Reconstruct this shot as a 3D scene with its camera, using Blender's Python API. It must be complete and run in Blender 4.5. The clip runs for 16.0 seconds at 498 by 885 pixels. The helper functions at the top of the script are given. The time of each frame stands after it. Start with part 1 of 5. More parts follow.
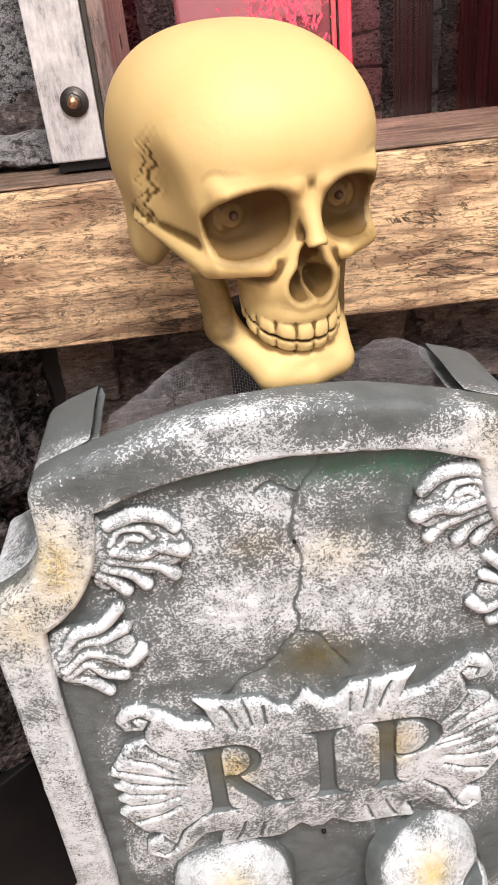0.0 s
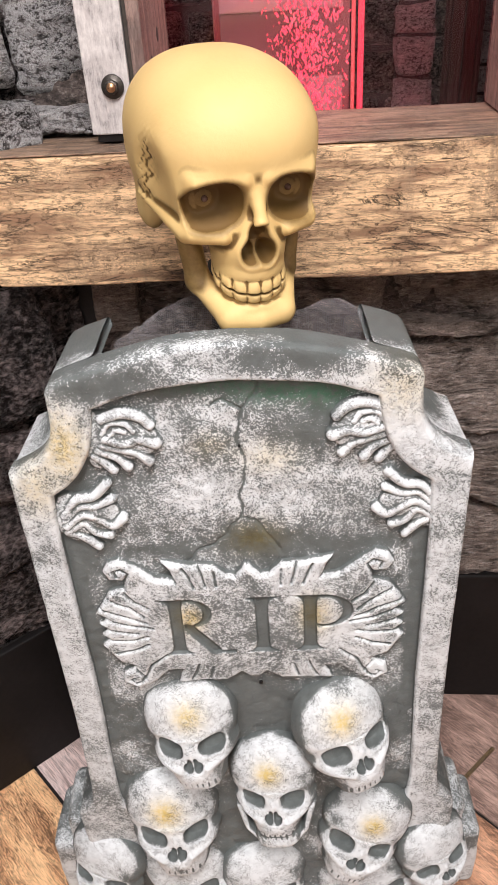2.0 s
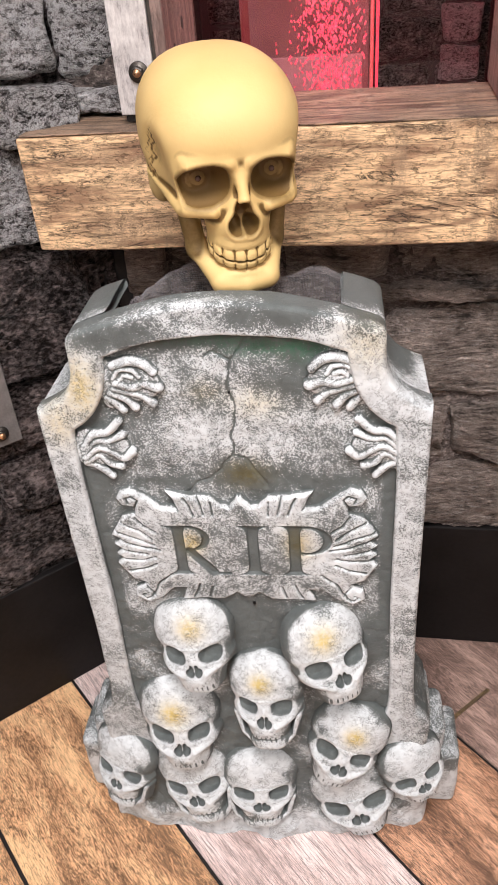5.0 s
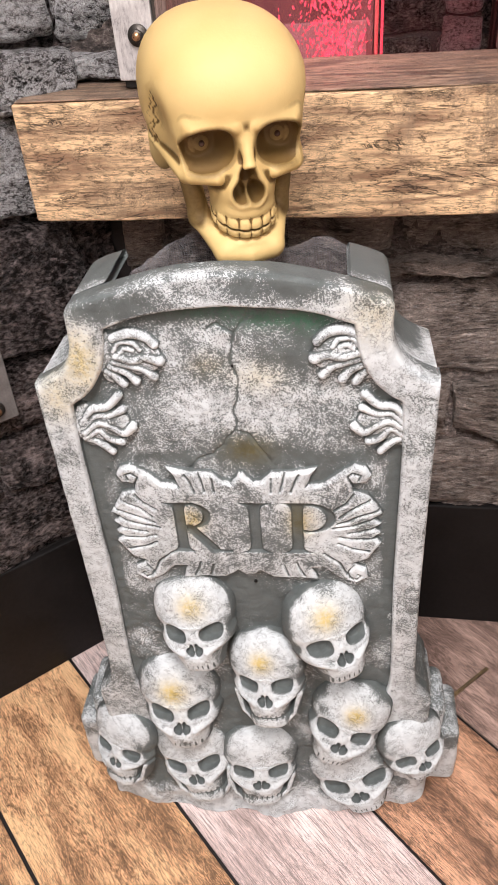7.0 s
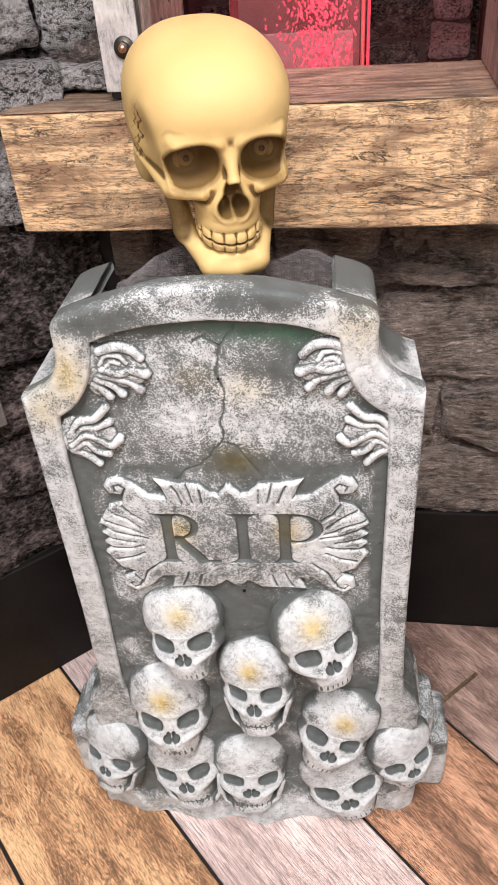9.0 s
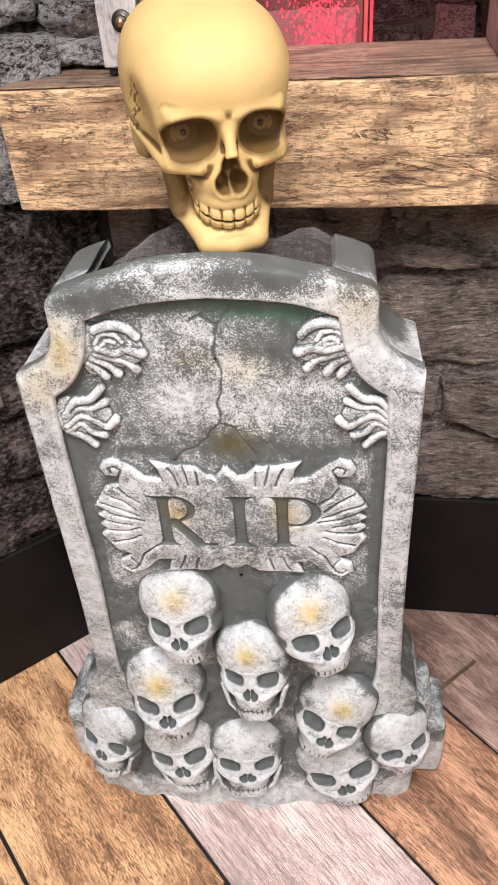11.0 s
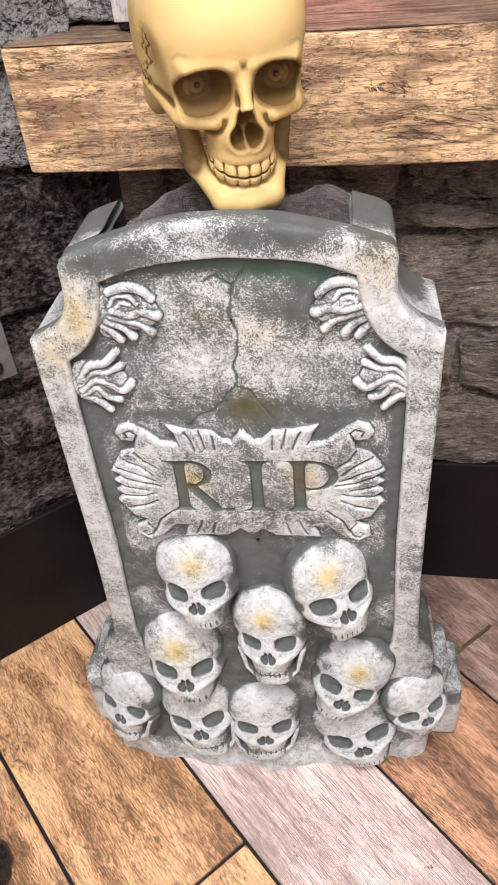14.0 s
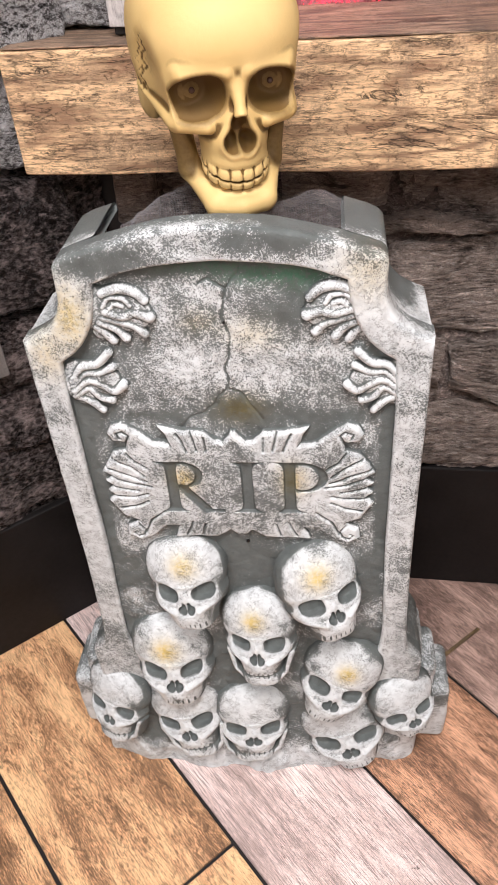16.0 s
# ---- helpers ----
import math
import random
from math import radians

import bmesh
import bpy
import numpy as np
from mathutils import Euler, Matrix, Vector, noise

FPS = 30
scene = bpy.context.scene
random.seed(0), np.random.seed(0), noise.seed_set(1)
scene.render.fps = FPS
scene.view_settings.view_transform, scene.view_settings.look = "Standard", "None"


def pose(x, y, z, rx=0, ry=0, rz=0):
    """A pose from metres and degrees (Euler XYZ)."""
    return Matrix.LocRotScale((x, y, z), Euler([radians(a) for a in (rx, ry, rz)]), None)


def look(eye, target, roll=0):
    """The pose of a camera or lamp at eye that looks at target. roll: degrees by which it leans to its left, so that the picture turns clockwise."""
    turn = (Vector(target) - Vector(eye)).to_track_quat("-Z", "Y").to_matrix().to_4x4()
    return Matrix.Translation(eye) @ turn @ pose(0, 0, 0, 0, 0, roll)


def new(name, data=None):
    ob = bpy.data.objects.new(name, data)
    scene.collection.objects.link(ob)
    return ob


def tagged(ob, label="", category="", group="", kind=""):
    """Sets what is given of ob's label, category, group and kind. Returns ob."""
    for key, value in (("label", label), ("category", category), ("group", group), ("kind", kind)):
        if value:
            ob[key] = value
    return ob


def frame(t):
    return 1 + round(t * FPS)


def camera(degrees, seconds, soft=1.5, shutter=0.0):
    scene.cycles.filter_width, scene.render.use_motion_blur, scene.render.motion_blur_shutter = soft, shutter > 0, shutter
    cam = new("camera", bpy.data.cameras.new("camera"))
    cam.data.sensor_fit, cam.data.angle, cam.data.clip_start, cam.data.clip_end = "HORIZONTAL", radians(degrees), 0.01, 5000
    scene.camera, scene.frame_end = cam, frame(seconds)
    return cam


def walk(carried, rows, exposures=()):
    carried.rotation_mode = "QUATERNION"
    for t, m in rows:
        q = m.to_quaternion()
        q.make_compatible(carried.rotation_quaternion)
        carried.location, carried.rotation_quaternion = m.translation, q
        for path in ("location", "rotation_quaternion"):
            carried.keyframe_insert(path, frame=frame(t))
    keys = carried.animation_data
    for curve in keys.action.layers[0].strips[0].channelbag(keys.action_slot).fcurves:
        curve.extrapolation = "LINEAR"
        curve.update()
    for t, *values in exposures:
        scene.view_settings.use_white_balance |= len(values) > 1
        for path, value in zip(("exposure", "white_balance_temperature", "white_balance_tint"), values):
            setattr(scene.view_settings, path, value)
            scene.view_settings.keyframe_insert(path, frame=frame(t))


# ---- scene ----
cam = camera(36.8, 16.0, soft=0.5)
PATH = [
    (0, (0.072, 0.039, 1.111), (0.06, 1.827, 0.217), -6.3),
    (0.5, (0.105, -0.038, 1.147), (0.082, 1.752, 0.256), -4.9),
    (1, (0.139, -0.086, 1.148), (0.065, 1.692, 0.235), -4.3),
    (1.5, (0.161, -0.11, 1.149), (0.047, 1.645, 0.195), -3.6),
    (2, (0.157, -0.121, 1.163), (-0.007, 1.603, 0.162), -3.5),
    (2.5, (0.156, -0.124, 1.158), (-0.059, 1.569, 0.115), -3.6),
    (3, (0.172, -0.128, 1.159), (-0.09, 1.544, 0.095), -3.8),
    (3.5, (0.231, -0.201, 1.172), (-0.091, 1.464, 0.111), -4.7),
    (4, (0.255, -0.225, 1.192), (-0.083, 1.437, 0.131), -4.9),
    (4.5, (0.251, -0.222, 1.201), (-0.086, 1.437, 0.136), -4.7),
    (7, (0.234, -0.209, 1.186), (-0.081, 1.42, 0.07), -4.2),
    (7.5, (0.233, -0.209, 1.187), (-0.076, 1.419, 0.067), -4.2),
    (8, (0.236, -0.207, 1.191), (-0.063, 1.424, 0.072), -4.1),
    (8.5, (0.239, -0.205, 1.197), (-0.058, 1.429, 0.081), -4.1),
    (11, (0.244, -0.199, 1.184), (-0.056, 1.418, 0.045), -3.8),
    (11.5, (0.245, -0.204, 1.176), (-0.06, 1.395, 0.014), -4.2),
    (12, (0.246, -0.211, 1.178), (-0.067, 1.372, -0.004), -4.7),
    (12.5, (0.243, -0.208, 1.17), (-0.074, 1.363, -0.025), -4.9),
    (13, (0.244, -0.205, 1.172), (-0.078, 1.362, -0.028), -4.9),
    (13.5, (0.239, -0.2, 1.172), (-0.087, 1.366, -0.028), -5.0),
    (14, (0.237, -0.199, 1.173), (-0.089, 1.368, -0.026), -5.0),
    (14.5, (0.239, -0.199, 1.173), (-0.083, 1.372, -0.022), -4.9),
    (15, (0.239, -0.201, 1.173), (-0.076, 1.373, -0.02), -4.7),
    (15.5, (0.236, -0.207, 1.174), (-0.071, 1.371, -0.016), -4.4),
    (16, (0.238, -0.207, 1.175), (-0.064, 1.371, -0.016), -4.0),
]
LEVEL = pose(0, 0.45, 0, -2.5) @ pose(0, -0.45, 0)
walk(cam, [(t, LEVEL @ look(eye, target, roll)) for t, eye, target, roll in PATH], [(0, 0.60), (1, 0.53), (2, 0.49), (16, 0.49)])

# ---- world and lamps ----
world = bpy.data.worlds.new("world")
world.use_nodes = True
world.node_tree.nodes["Background"].inputs[0].default_value = (0.9, 0.95, 1.0, 1)
world.node_tree.nodes["Background"].inputs[1].default_value = 0.02
scene.world = world


def ceiling_lamp(x, y, watts, sx=0.3, sy=1.2):
    """A long ceiling lamp: a housing, a diffuser and the area lamp below it."""
    data = bpy.data.lights.new("tube_light", "AREA")
    data.shape, data.size, data.size_y, data.energy, data.color = "RECTANGLE", sx, sy, watts, (1.0, 0.945, 0.965)
    ob = new("tube_light", data)
    ob.matrix_world = pose(x, y, 2.56)
    return ob


ceiling_lamp(0.25, -0.45, 46, 0.6, 0.6)
ceiling_lamp(-0.9, -1.6, 26)
ceiling_lamp(1.4, -1.6, 22)


# ---- materials ----
class Nodes:
    """A short way to write node materials."""

    def __init__(self, name):
        self.mat = bpy.data.materials.new(name)
        self.mat.use_nodes = True
        self.tree = self.mat.node_tree
        self.bsdf = self.tree.nodes["Principled BSDF"]
        self.out = self.tree.nodes["Material Output"]

    def put(self, socket, value):
        if isinstance(value, bpy.types.NodeSocket):
            self.tree.links.new(value, socket)
        elif value is not None:
            socket.default_value = value

    def coords(self, scale=(1, 1, 1), turn=(0, 0, 0), which="Object"):
        c = self.tree.nodes.new("ShaderNodeTexCoord")
        m = self.tree.nodes.new("ShaderNodeMapping")
        m.inputs["Scale"].default_value = scale
        m.inputs["Rotation"].default_value = [radians(a) for a in turn]
        self.tree.links.new(c.outputs[which], m.inputs["Vector"])
        return m.outputs[0]

    def shifted(self, vec, amount=7.0):
        """Coordinates shifted by a random amount for each object."""
        info = self.tree.nodes.new("ShaderNodeObjectInfo")
        mul = self.math("MULTIPLY", info.outputs["Random"], amount)
        add = self.tree.nodes.new("ShaderNodeVectorMath")
        add.operation = "ADD"
        self.tree.links.new(vec, add.inputs[0])
        comb = self.tree.nodes.new("ShaderNodeCombineXYZ")
        for i in range(3):
            self.tree.links.new(mul, comb.inputs[i])
        self.tree.links.new(comb.outputs[0], add.inputs[1])
        return add.outputs[0]

    def noise(self, vec, scale, detail=6.0, rough=0.6, distort=0.0, ridged=False):
        n = self.tree.nodes.new("ShaderNodeTexNoise")
        if ridged:
            n.noise_type = "RIDGED_MULTIFRACTAL"
        self.put(n.inputs["Vector"], vec)
        n.inputs["Scale"].default_value, n.inputs["Detail"].default_value = scale, detail
        n.inputs["Roughness"].default_value, n.inputs["Distortion"].default_value = rough, distort
        return n.outputs[0]

    def math(self, op, a, b=None, clamp=False):
        n = self.tree.nodes.new("ShaderNodeMath")
        n.operation, n.use_clamp = op, clamp
        self.put(n.inputs[0], a)
        self.put(n.inputs[1], b)
        return n.outputs[0]

    def ramp(self, fac, *stops):
        n = self.tree.nodes.new("ShaderNodeValToRGB")
        self.put(n.inputs[0], fac)
        e = n.color_ramp.elements
        while len(e) < len(stops):
            e.new(0.5)
        for el, (pos, col) in zip(e, stops):
            el.position = pos
            el.color = (*col, 1) if len(col) == 3 else col
        return n.outputs[0]

    def span(self, fac, lo, hi, a=0.0, b=1.0):
        n = self.tree.nodes.new("ShaderNodeMapRange")
        self.put(n.inputs[0], fac)
        for i, v in enumerate((lo, hi, a, b), 1):
            n.inputs[i].default_value = v
        return n.outputs[0]

    def mix(self, fac, a, b, blend="MIX"):
        n = self.tree.nodes.new("ShaderNodeMix")
        n.data_type, n.blend_type = "RGBA", blend
        self.put(n.inputs[0], fac)
        for s, v in ((n.inputs[6], a), (n.inputs[7], b)):
            self.put(s, (*v, 1) if isinstance(v, tuple) and len(v) == 3 else v)
        return n.outputs[2]

    def attribute(self, name):
        n = self.tree.nodes.new("ShaderNodeAttribute")
        n.attribute_name = name
        return n.outputs["Fac"]

    def bump(self, height, strength, distance, under=None):
        n = self.tree.nodes.new("ShaderNodeBump")
        self.put(n.inputs["Height"], height)
        n.inputs["Strength"].default_value, n.inputs["Distance"].default_value = strength, distance
        if under is not None:
            self.put(n.inputs["Normal"], under)
        return n.outputs[0]

    def done(self, color=None, rough=None, metal=None, normal=None, **more):
        for key, v in (("Base Color", color), ("Roughness", rough), ("Metallic", metal), ("Normal", normal)):
            if isinstance(v, tuple) and len(v) == 3:
                v = (*v, 1)
            self.put(self.bsdf.inputs[key], v)
        for key, v in more.items():
            self.put(self.bsdf.inputs[key.replace("_", " ")], v)
        return self.mat


def tomb_paint():
    """Grey moulded foam with a pebbled skin, dry-brushed with white that catches its crests, with ochre, olive and green sprayed spots."""
    n = Nodes("tomb_paint")
    v = n.coords()
    brush, ochre, moss = n.attribute("brush"), n.attribute("ochre"), n.attribute("moss")
    patch = n.noise(n.coords((1, 1, 1), (0, 35, 0)), 17, 4, 0.55, 0.5)
    worm = n.noise(v, 520, 2, 0.55, 0.8)
    grit = n.noise(v, 900, 2, 0.6)
    mid = n.noise(v, 75, 4, 0.62, 0.5)
    total = n.math("ADD", n.math("SUBTRACT", n.math("MULTIPLY", brush, 1.4), 0.18), n.math("MULTIPLY", n.math("SUBTRACT", patch, 0.5), 1.35))
    total = n.math("ADD", total, n.math("MULTIPLY", n.math("SUBTRACT", mid, 0.5), 0.75))
    soft = n.span(total, 0.05, 0.95)
    total = n.math("ADD", total, n.math("MULTIPLY", n.math("SUBTRACT", worm, 0.5), 2.3))
    total = n.math("ADD", total, n.math("MULTIPLY", n.math("SUBTRACT", grit, 0.5), 0.5))
    white = n.math("ADD", n.math("MULTIPLY", n.span(total, 0.39, 0.57), 0.80), n.math("MULTIPLY", soft, 0.20))
    grey = n.ramp(mid, (0.3, (0.088, 0.102, 0.098)), (0.7, (0.135, 0.153, 0.148)))
    chalk = n.ramp(mid, (0.32, (0.54, 0.575, 0.58)), (0.56, (0.68, 0.72, 0.725)))
    col = n.mix(white, grey, chalk)
    pit = n.math("ABSOLUTE", n.math("SUBTRACT", n.noise(v, 120, 5, 0.7, 1.2), 0.5))
    pits = n.math("MULTIPLY", n.span(pit, 0.0, 0.034, 1, 0), n.span(n.noise(v, 40, 3, 0.6), 0.46, 0.53))
    col = n.mix(n.math("MULTIPLY", pits, 0.8), col, (0.10, 0.112, 0.108))
    fine = n.span(n.noise(v, 200, 4, 0.7), 0.34, 0.56)
    tint = n.math("MULTIPLY", ochre, n.math("ADD", n.math("MULTIPLY", fine, 0.5), 0.5), True)
    col = n.mix(tint, col, (1.0, 0.72, 0.22), "MULTIPLY")
    col = n.mix(n.math("MULTIPLY", n.math("MULTIPLY", moss, fine), 1.0, True), col, (0.020, 0.17, 0.080))
    h = n.math("SUBTRACT", n.math("ADD", n.math("MULTIPLY", worm, 1.1), n.math("MULTIPLY", mid, 0.8)), n.math("MULTIPLY", pits, 0.6))
    return n.done(col, n.span(mid, 0.3, 0.7, 0.55, 0.75), normal=n.bump(h, 0.5, 0.003))


def skull_paint():
    """Cream-yellow moulded plastic, washed brown in the hollows, with some shade painted in."""
    n = Nodes("skull_paint")
    v = n.coords()
    brush = n.attribute("brush")
    patch, fine = n.noise(v, 16, 4, 0.5), n.noise(v, 260, 3, 0.6)
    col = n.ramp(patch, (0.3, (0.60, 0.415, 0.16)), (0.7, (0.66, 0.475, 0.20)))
    wash_and_shade = n.span(n.math("ADD", brush, n.math("MULTIPLY", n.math("SUBTRACT", fine, 0.5), 0.25)), 0.05, 0.90)
    col = n.mix(wash_and_shade, (0.13, 0.072, 0.016), col)
    return n.done(col, n.span(patch, 0.3, 0.7, 0.58, 0.68), normal=n.bump(n.math("ADD", fine, patch), 0.12, 0.002))


def wood(name, pale, dark, along="x", crack=1.0, gloss=0.45, grain=1.0, worn_to=0.6):
    """Weathered wood: flame figure in bands, long grain, grey worn cross bands, thin wandering cracks and short nicks along one axis."""
    n = Nodes(name)
    axis = "xyz".index(along)

    def run(length, across):
        sc = [across] * 3
        sc[axis] = length
        return n.shifted(n.coords(tuple(sc)))

    plainv = n.shifted(n.coords())
    flame = n.noise(run(0.55, 3.2), 3.0 * grain, 3, 0.5, 0.5)
    rings = n.math("SINE", n.math("MULTIPLY", flame, 62))
    grain_a = n.noise(run(0.8, 9), 9 * grain, 8, 0.7, 0.7)
    grain_b = n.noise(run(1.2, 10), 40 * grain, 6, 0.7, 0.5)
    speck = n.noise(plainv, 420, 4, 0.72, 0.5)
    cloud = n.noise(run(1, 1.8), 9, 7, 0.68, 0.6)
    mid = tuple(0.55 * a + 0.45 * b for a, b in zip(pale, dark))
    figure = n.math("ADD", n.math("MULTIPLY", rings, 0.075), n.math("ADD", n.math("MULTIPLY", grain_a, 0.5), n.math("MULTIPLY", cloud, 0.5)))
    col = n.ramp(figure, (0.39, dark), (0.47, mid), (0.55, pale))
    col = n.mix(n.span(grain_b, 0.48, 0.60, 0, 0.75), col, tuple(0.42 * c for c in mid))
    grime = n.math("MULTIPLY", n.span(cloud, 0.47, 0.64), n.span(speck, 0.42, 0.56, 0.15, worn_to))
    col = n.mix(grime, col, tuple(0.32 * c + 0.03 for c in dark))
    cross = [0.6] * 3
    cross[axis] = 7
    band = n.noise(n.shifted(n.coords(tuple(cross))), 2.4, 5, 0.6, 0.5)
    col = n.mix(n.math("MULTIPLY", n.span(band, 0.53, 0.64), n.span(speck, 0.36, 0.58, 0.2, 0.8)), col, tuple(0.32 * c + 0.02 for c in mid))
    long_edge = n.math("ABSOLUTE", n.math("SUBTRACT", n.noise(run(0.7, 4.6), 5.0 * grain, 8, 0.66, 1.2), 0.5))
    cracks = n.math("MULTIPLY", n.span(long_edge, 0.0, 0.011, 1, 0), n.span(n.noise(run(1, 2), 9, 4, 0.6), 0.42, 0.50))
    nick_edge = n.math("ABSOLUTE", n.math("SUBTRACT", n.noise(run(1.6, 5.5), 22 * grain, 6, 0.7, 0.8), 0.5))
    nicks = n.math("MULTIPLY", n.span(nick_edge, 0.0, 0.022, 1, 0), n.span(n.noise(plainv, 60, 4, 0.65), 0.46, 0.53))
    cracks = n.math("MAXIMUM", cracks, n.math("MULTIPLY", nicks, 0.8))
    col = n.mix(n.math("MULTIPLY", cracks, crack), col, (0.022, 0.014, 0.009))
    h = n.math("SUBTRACT", n.math("ADD", n.math("MULTIPLY", grain_b, 0.5), n.math("MULTIPLY", speck, 0.3)), cracks)
    return n.done(col, n.span(cloud, 0.3, 0.7, gloss, gloss + 0.18), normal=n.bump(h, 0.6, 0.004))


def rock(name, dark, pale, split=1.0, gloss=0.24, flakes=0.5, relief=0.036):
    """Split stone: dark body, black pits and thin cracks, a slight sheen; pale scuffed crests and flakes double as
    painted glints.
    """
    n = Nodes(name)
    v = n.shifted(n.coords())
    vs = n.shifted(n.coords((0.7 / split, 1, 1.1 * split), (0, 9, 0)))
    big = n.noise(v, 14, 4, 0.55, 0.4)
    rough = n.noise(vs, 38, 12, 0.70, 0.2)
    crest = n.noise(vs, 75, 8, 0.62, 0.2, True)
    lump = n.noise(vs, 150, 8, 0.72, 0.15)
    fine = n.noise(v, 480, 5, 0.75)
    seam = n.math("ABSOLUTE", n.math("SUBTRACT", n.noise(n.shifted(n.coords((0.5 / split, 1, 1.8 * split))), 16, 8, 0.66, 1.0), 0.5))
    seam = n.span(seam, 0.0, 0.012, 1, 0)
    h = n.math("ADD", n.math("ADD", rough, n.math("MULTIPLY", lump, 0.5)), n.math("ADD", n.math("MULTIPLY", fine, 0.14), n.math("MULTIPLY", crest, 0.10)))
    h = n.math("SUBTRACT", h, n.math("MULTIPLY", seam, 0.22))
    tone = n.math("ADD", n.math("MULTIPLY", big, 0.34), n.math("ADD", n.math("MULTIPLY", rough, 0.30), n.math("MULTIPLY", lump, 0.36)))
    body = tuple(0.68 * a + 0.32 * b for a, b in zip(dark, pale))
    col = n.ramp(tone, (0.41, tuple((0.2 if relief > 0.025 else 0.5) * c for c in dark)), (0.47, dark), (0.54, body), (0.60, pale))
    # the flakes also put bright glints of light into the colour
    col = n.mix(n.math("MULTIPLY", n.span(lump, 0.62 - 0.12 * flakes, 0.67 - 0.12 * flakes), n.math("MULTIPLY", n.span(fine, 0.45, 0.55), flakes)), col, tuple(min(0.9, 1.3 * c) for c in pale))
    col = n.mix(n.span(fine, 0.52, 0.60, 0, 0.6), col, tuple(0.3 * c for c in dark))
    col = n.mix(n.math("MULTIPLY", seam, 0.85), col, tuple(0.12 * c for c in dark))
    return n.done(col, n.span(lump, 0.35, 0.65, gloss, gloss + 0.3), normal=n.bump(n.math("ADD", h, n.math("MULTIPLY", n.noise(v, 230, 6, 0.7, 0.2), 0.35)), 1.0, relief))


def plank(name, pale, mid, dark, streaks, lines):
    """Laminate board: worn patches, ragged dark streaks that crowd in places, and long fine lines along local x."""
    n = Nodes(name)
    base = n.shifted(n.coords())
    patch = n.noise(n.shifted(n.coords((0.8, 2.6, 1))), 6, 6, 0.66, 0.1)
    tone = n.noise(n.shifted(n.coords((0.8, 4.5, 1))), 26, 7, 0.72, 0.15)
    short = n.noise(n.shifted(n.coords((1, 6.5, 4))), 84, 6, 0.68, 0.2)
    tick = n.noise(n.shifted(n.coords((1, 4, 3))), 250, 4, 0.7, 0.2)
    long = n.noise(n.shifted(n.coords((0.10, 2.6, 2))), 260, 5, 0.7, 0.3)
    grit = n.noise(base, 620, 4, 0.75)
    f = n.math("ADD", n.math("MULTIPLY", patch, 0.6), n.math("MULTIPLY", tone, 0.4))
    col = n.ramp(f, (0.38, dark), (0.48, mid), (0.57, pale))
    crowd = n.span(patch, 0.34, 0.62, 0.075, -0.055)
    s = n.math("MULTIPLY", n.span(n.math("ADD", short, crowd), 0.49, 0.56), streaks, True)
    col = n.mix(s, col, tuple(0.20 * c for c in mid))
    t = n.math("MULTIPLY", n.span(n.math("ADD", tick, crowd), 0.525, 0.575), streaks, True)
    col = n.mix(t, col, tuple(0.12 * c for c in mid))
    lf = n.math("MULTIPLY", n.span(long, 0.515, 0.575), lines, True)
    col = n.mix(lf, col, tuple(0.30 * c for c in mid))
    col = n.mix(n.span(grit, 0.54, 0.68, 0, 0.5), col, tuple(0.4 * c for c in mid))
    knot = n.math("MULTIPLY", n.span(n.noise(n.shifted(n.coords((1, 2.2, 1))), 24, 3, 0.5, 1.5), 0.70, 0.76), n.span(tick, 0.42, 0.5))
    col = n.mix(n.math("MULTIPLY", knot, 0.85), col, (0.045, 0.022, 0.010))
    h = n.math("SUBTRACT", n.math("MULTIPLY", tone, 0.4), n.math("ADD", n.math("MULTIPLY", s, 0.5), n.math("MULTIPLY", lf, 0.4)))
    return n.done(col, n.span(tone, 0.3, 0.7, 0.34, 0.5), normal=n.bump(h, 0.4, 0.002))


def plain(name, color, rough, metal=0.0, spread=0.15, scale=30.0, bump=0.1, **more):
    """One colour with grain and wear at two scales."""
    n = Nodes(name)
    v = n.shifted(n.coords())
    a, b = n.noise(v, scale, 6, 0.6), n.noise(v, scale * 9, 5, 0.65)
    f = n.math("ADD", n.math("MULTIPLY", a, 0.6), n.math("MULTIPLY", b, 0.4))
    col = n.ramp(f, (0.3, tuple(c * (1 - spread) for c in color)), (0.7, tuple(min(1, c * (1 + spread)) for c in color)))
    return n.done(col, n.span(a, 0.3, 0.7, max(0.03, rough - 0.08), rough + 0.08), metal, n.bump(f, bump, 0.003), **more)


def plate_metal():
    """Pale galvanised plate with grey scuffs and dark pits."""
    n = Nodes("plate_metal")
    v, vs = n.coords(), n.coords((3, 3, 0.6))
    a, b = n.noise(v, 30, 7, 0.7), n.noise(vs, 120, 6, 0.7)
    col = n.ramp(n.math("ADD", n.math("MULTIPLY", a, 0.6), n.math("MULTIPLY", b, 0.4)), (0.36, (0.16, 0.15, 0.145)), (0.46, (0.46, 0.43, 0.415)), (0.60, (0.66, 0.63, 0.60)))
    return n.done(col, n.span(a, 0.3, 0.7, 0.42, 0.62), 0.15, n.bump(b, 0.15, 0.002))


def glow(name, color, strength):
    n = Nodes(name)
    return n.done((0.02, 0.02, 0.02), 0.4, Emission_Color=(*color, 1), Emission_Strength=strength)


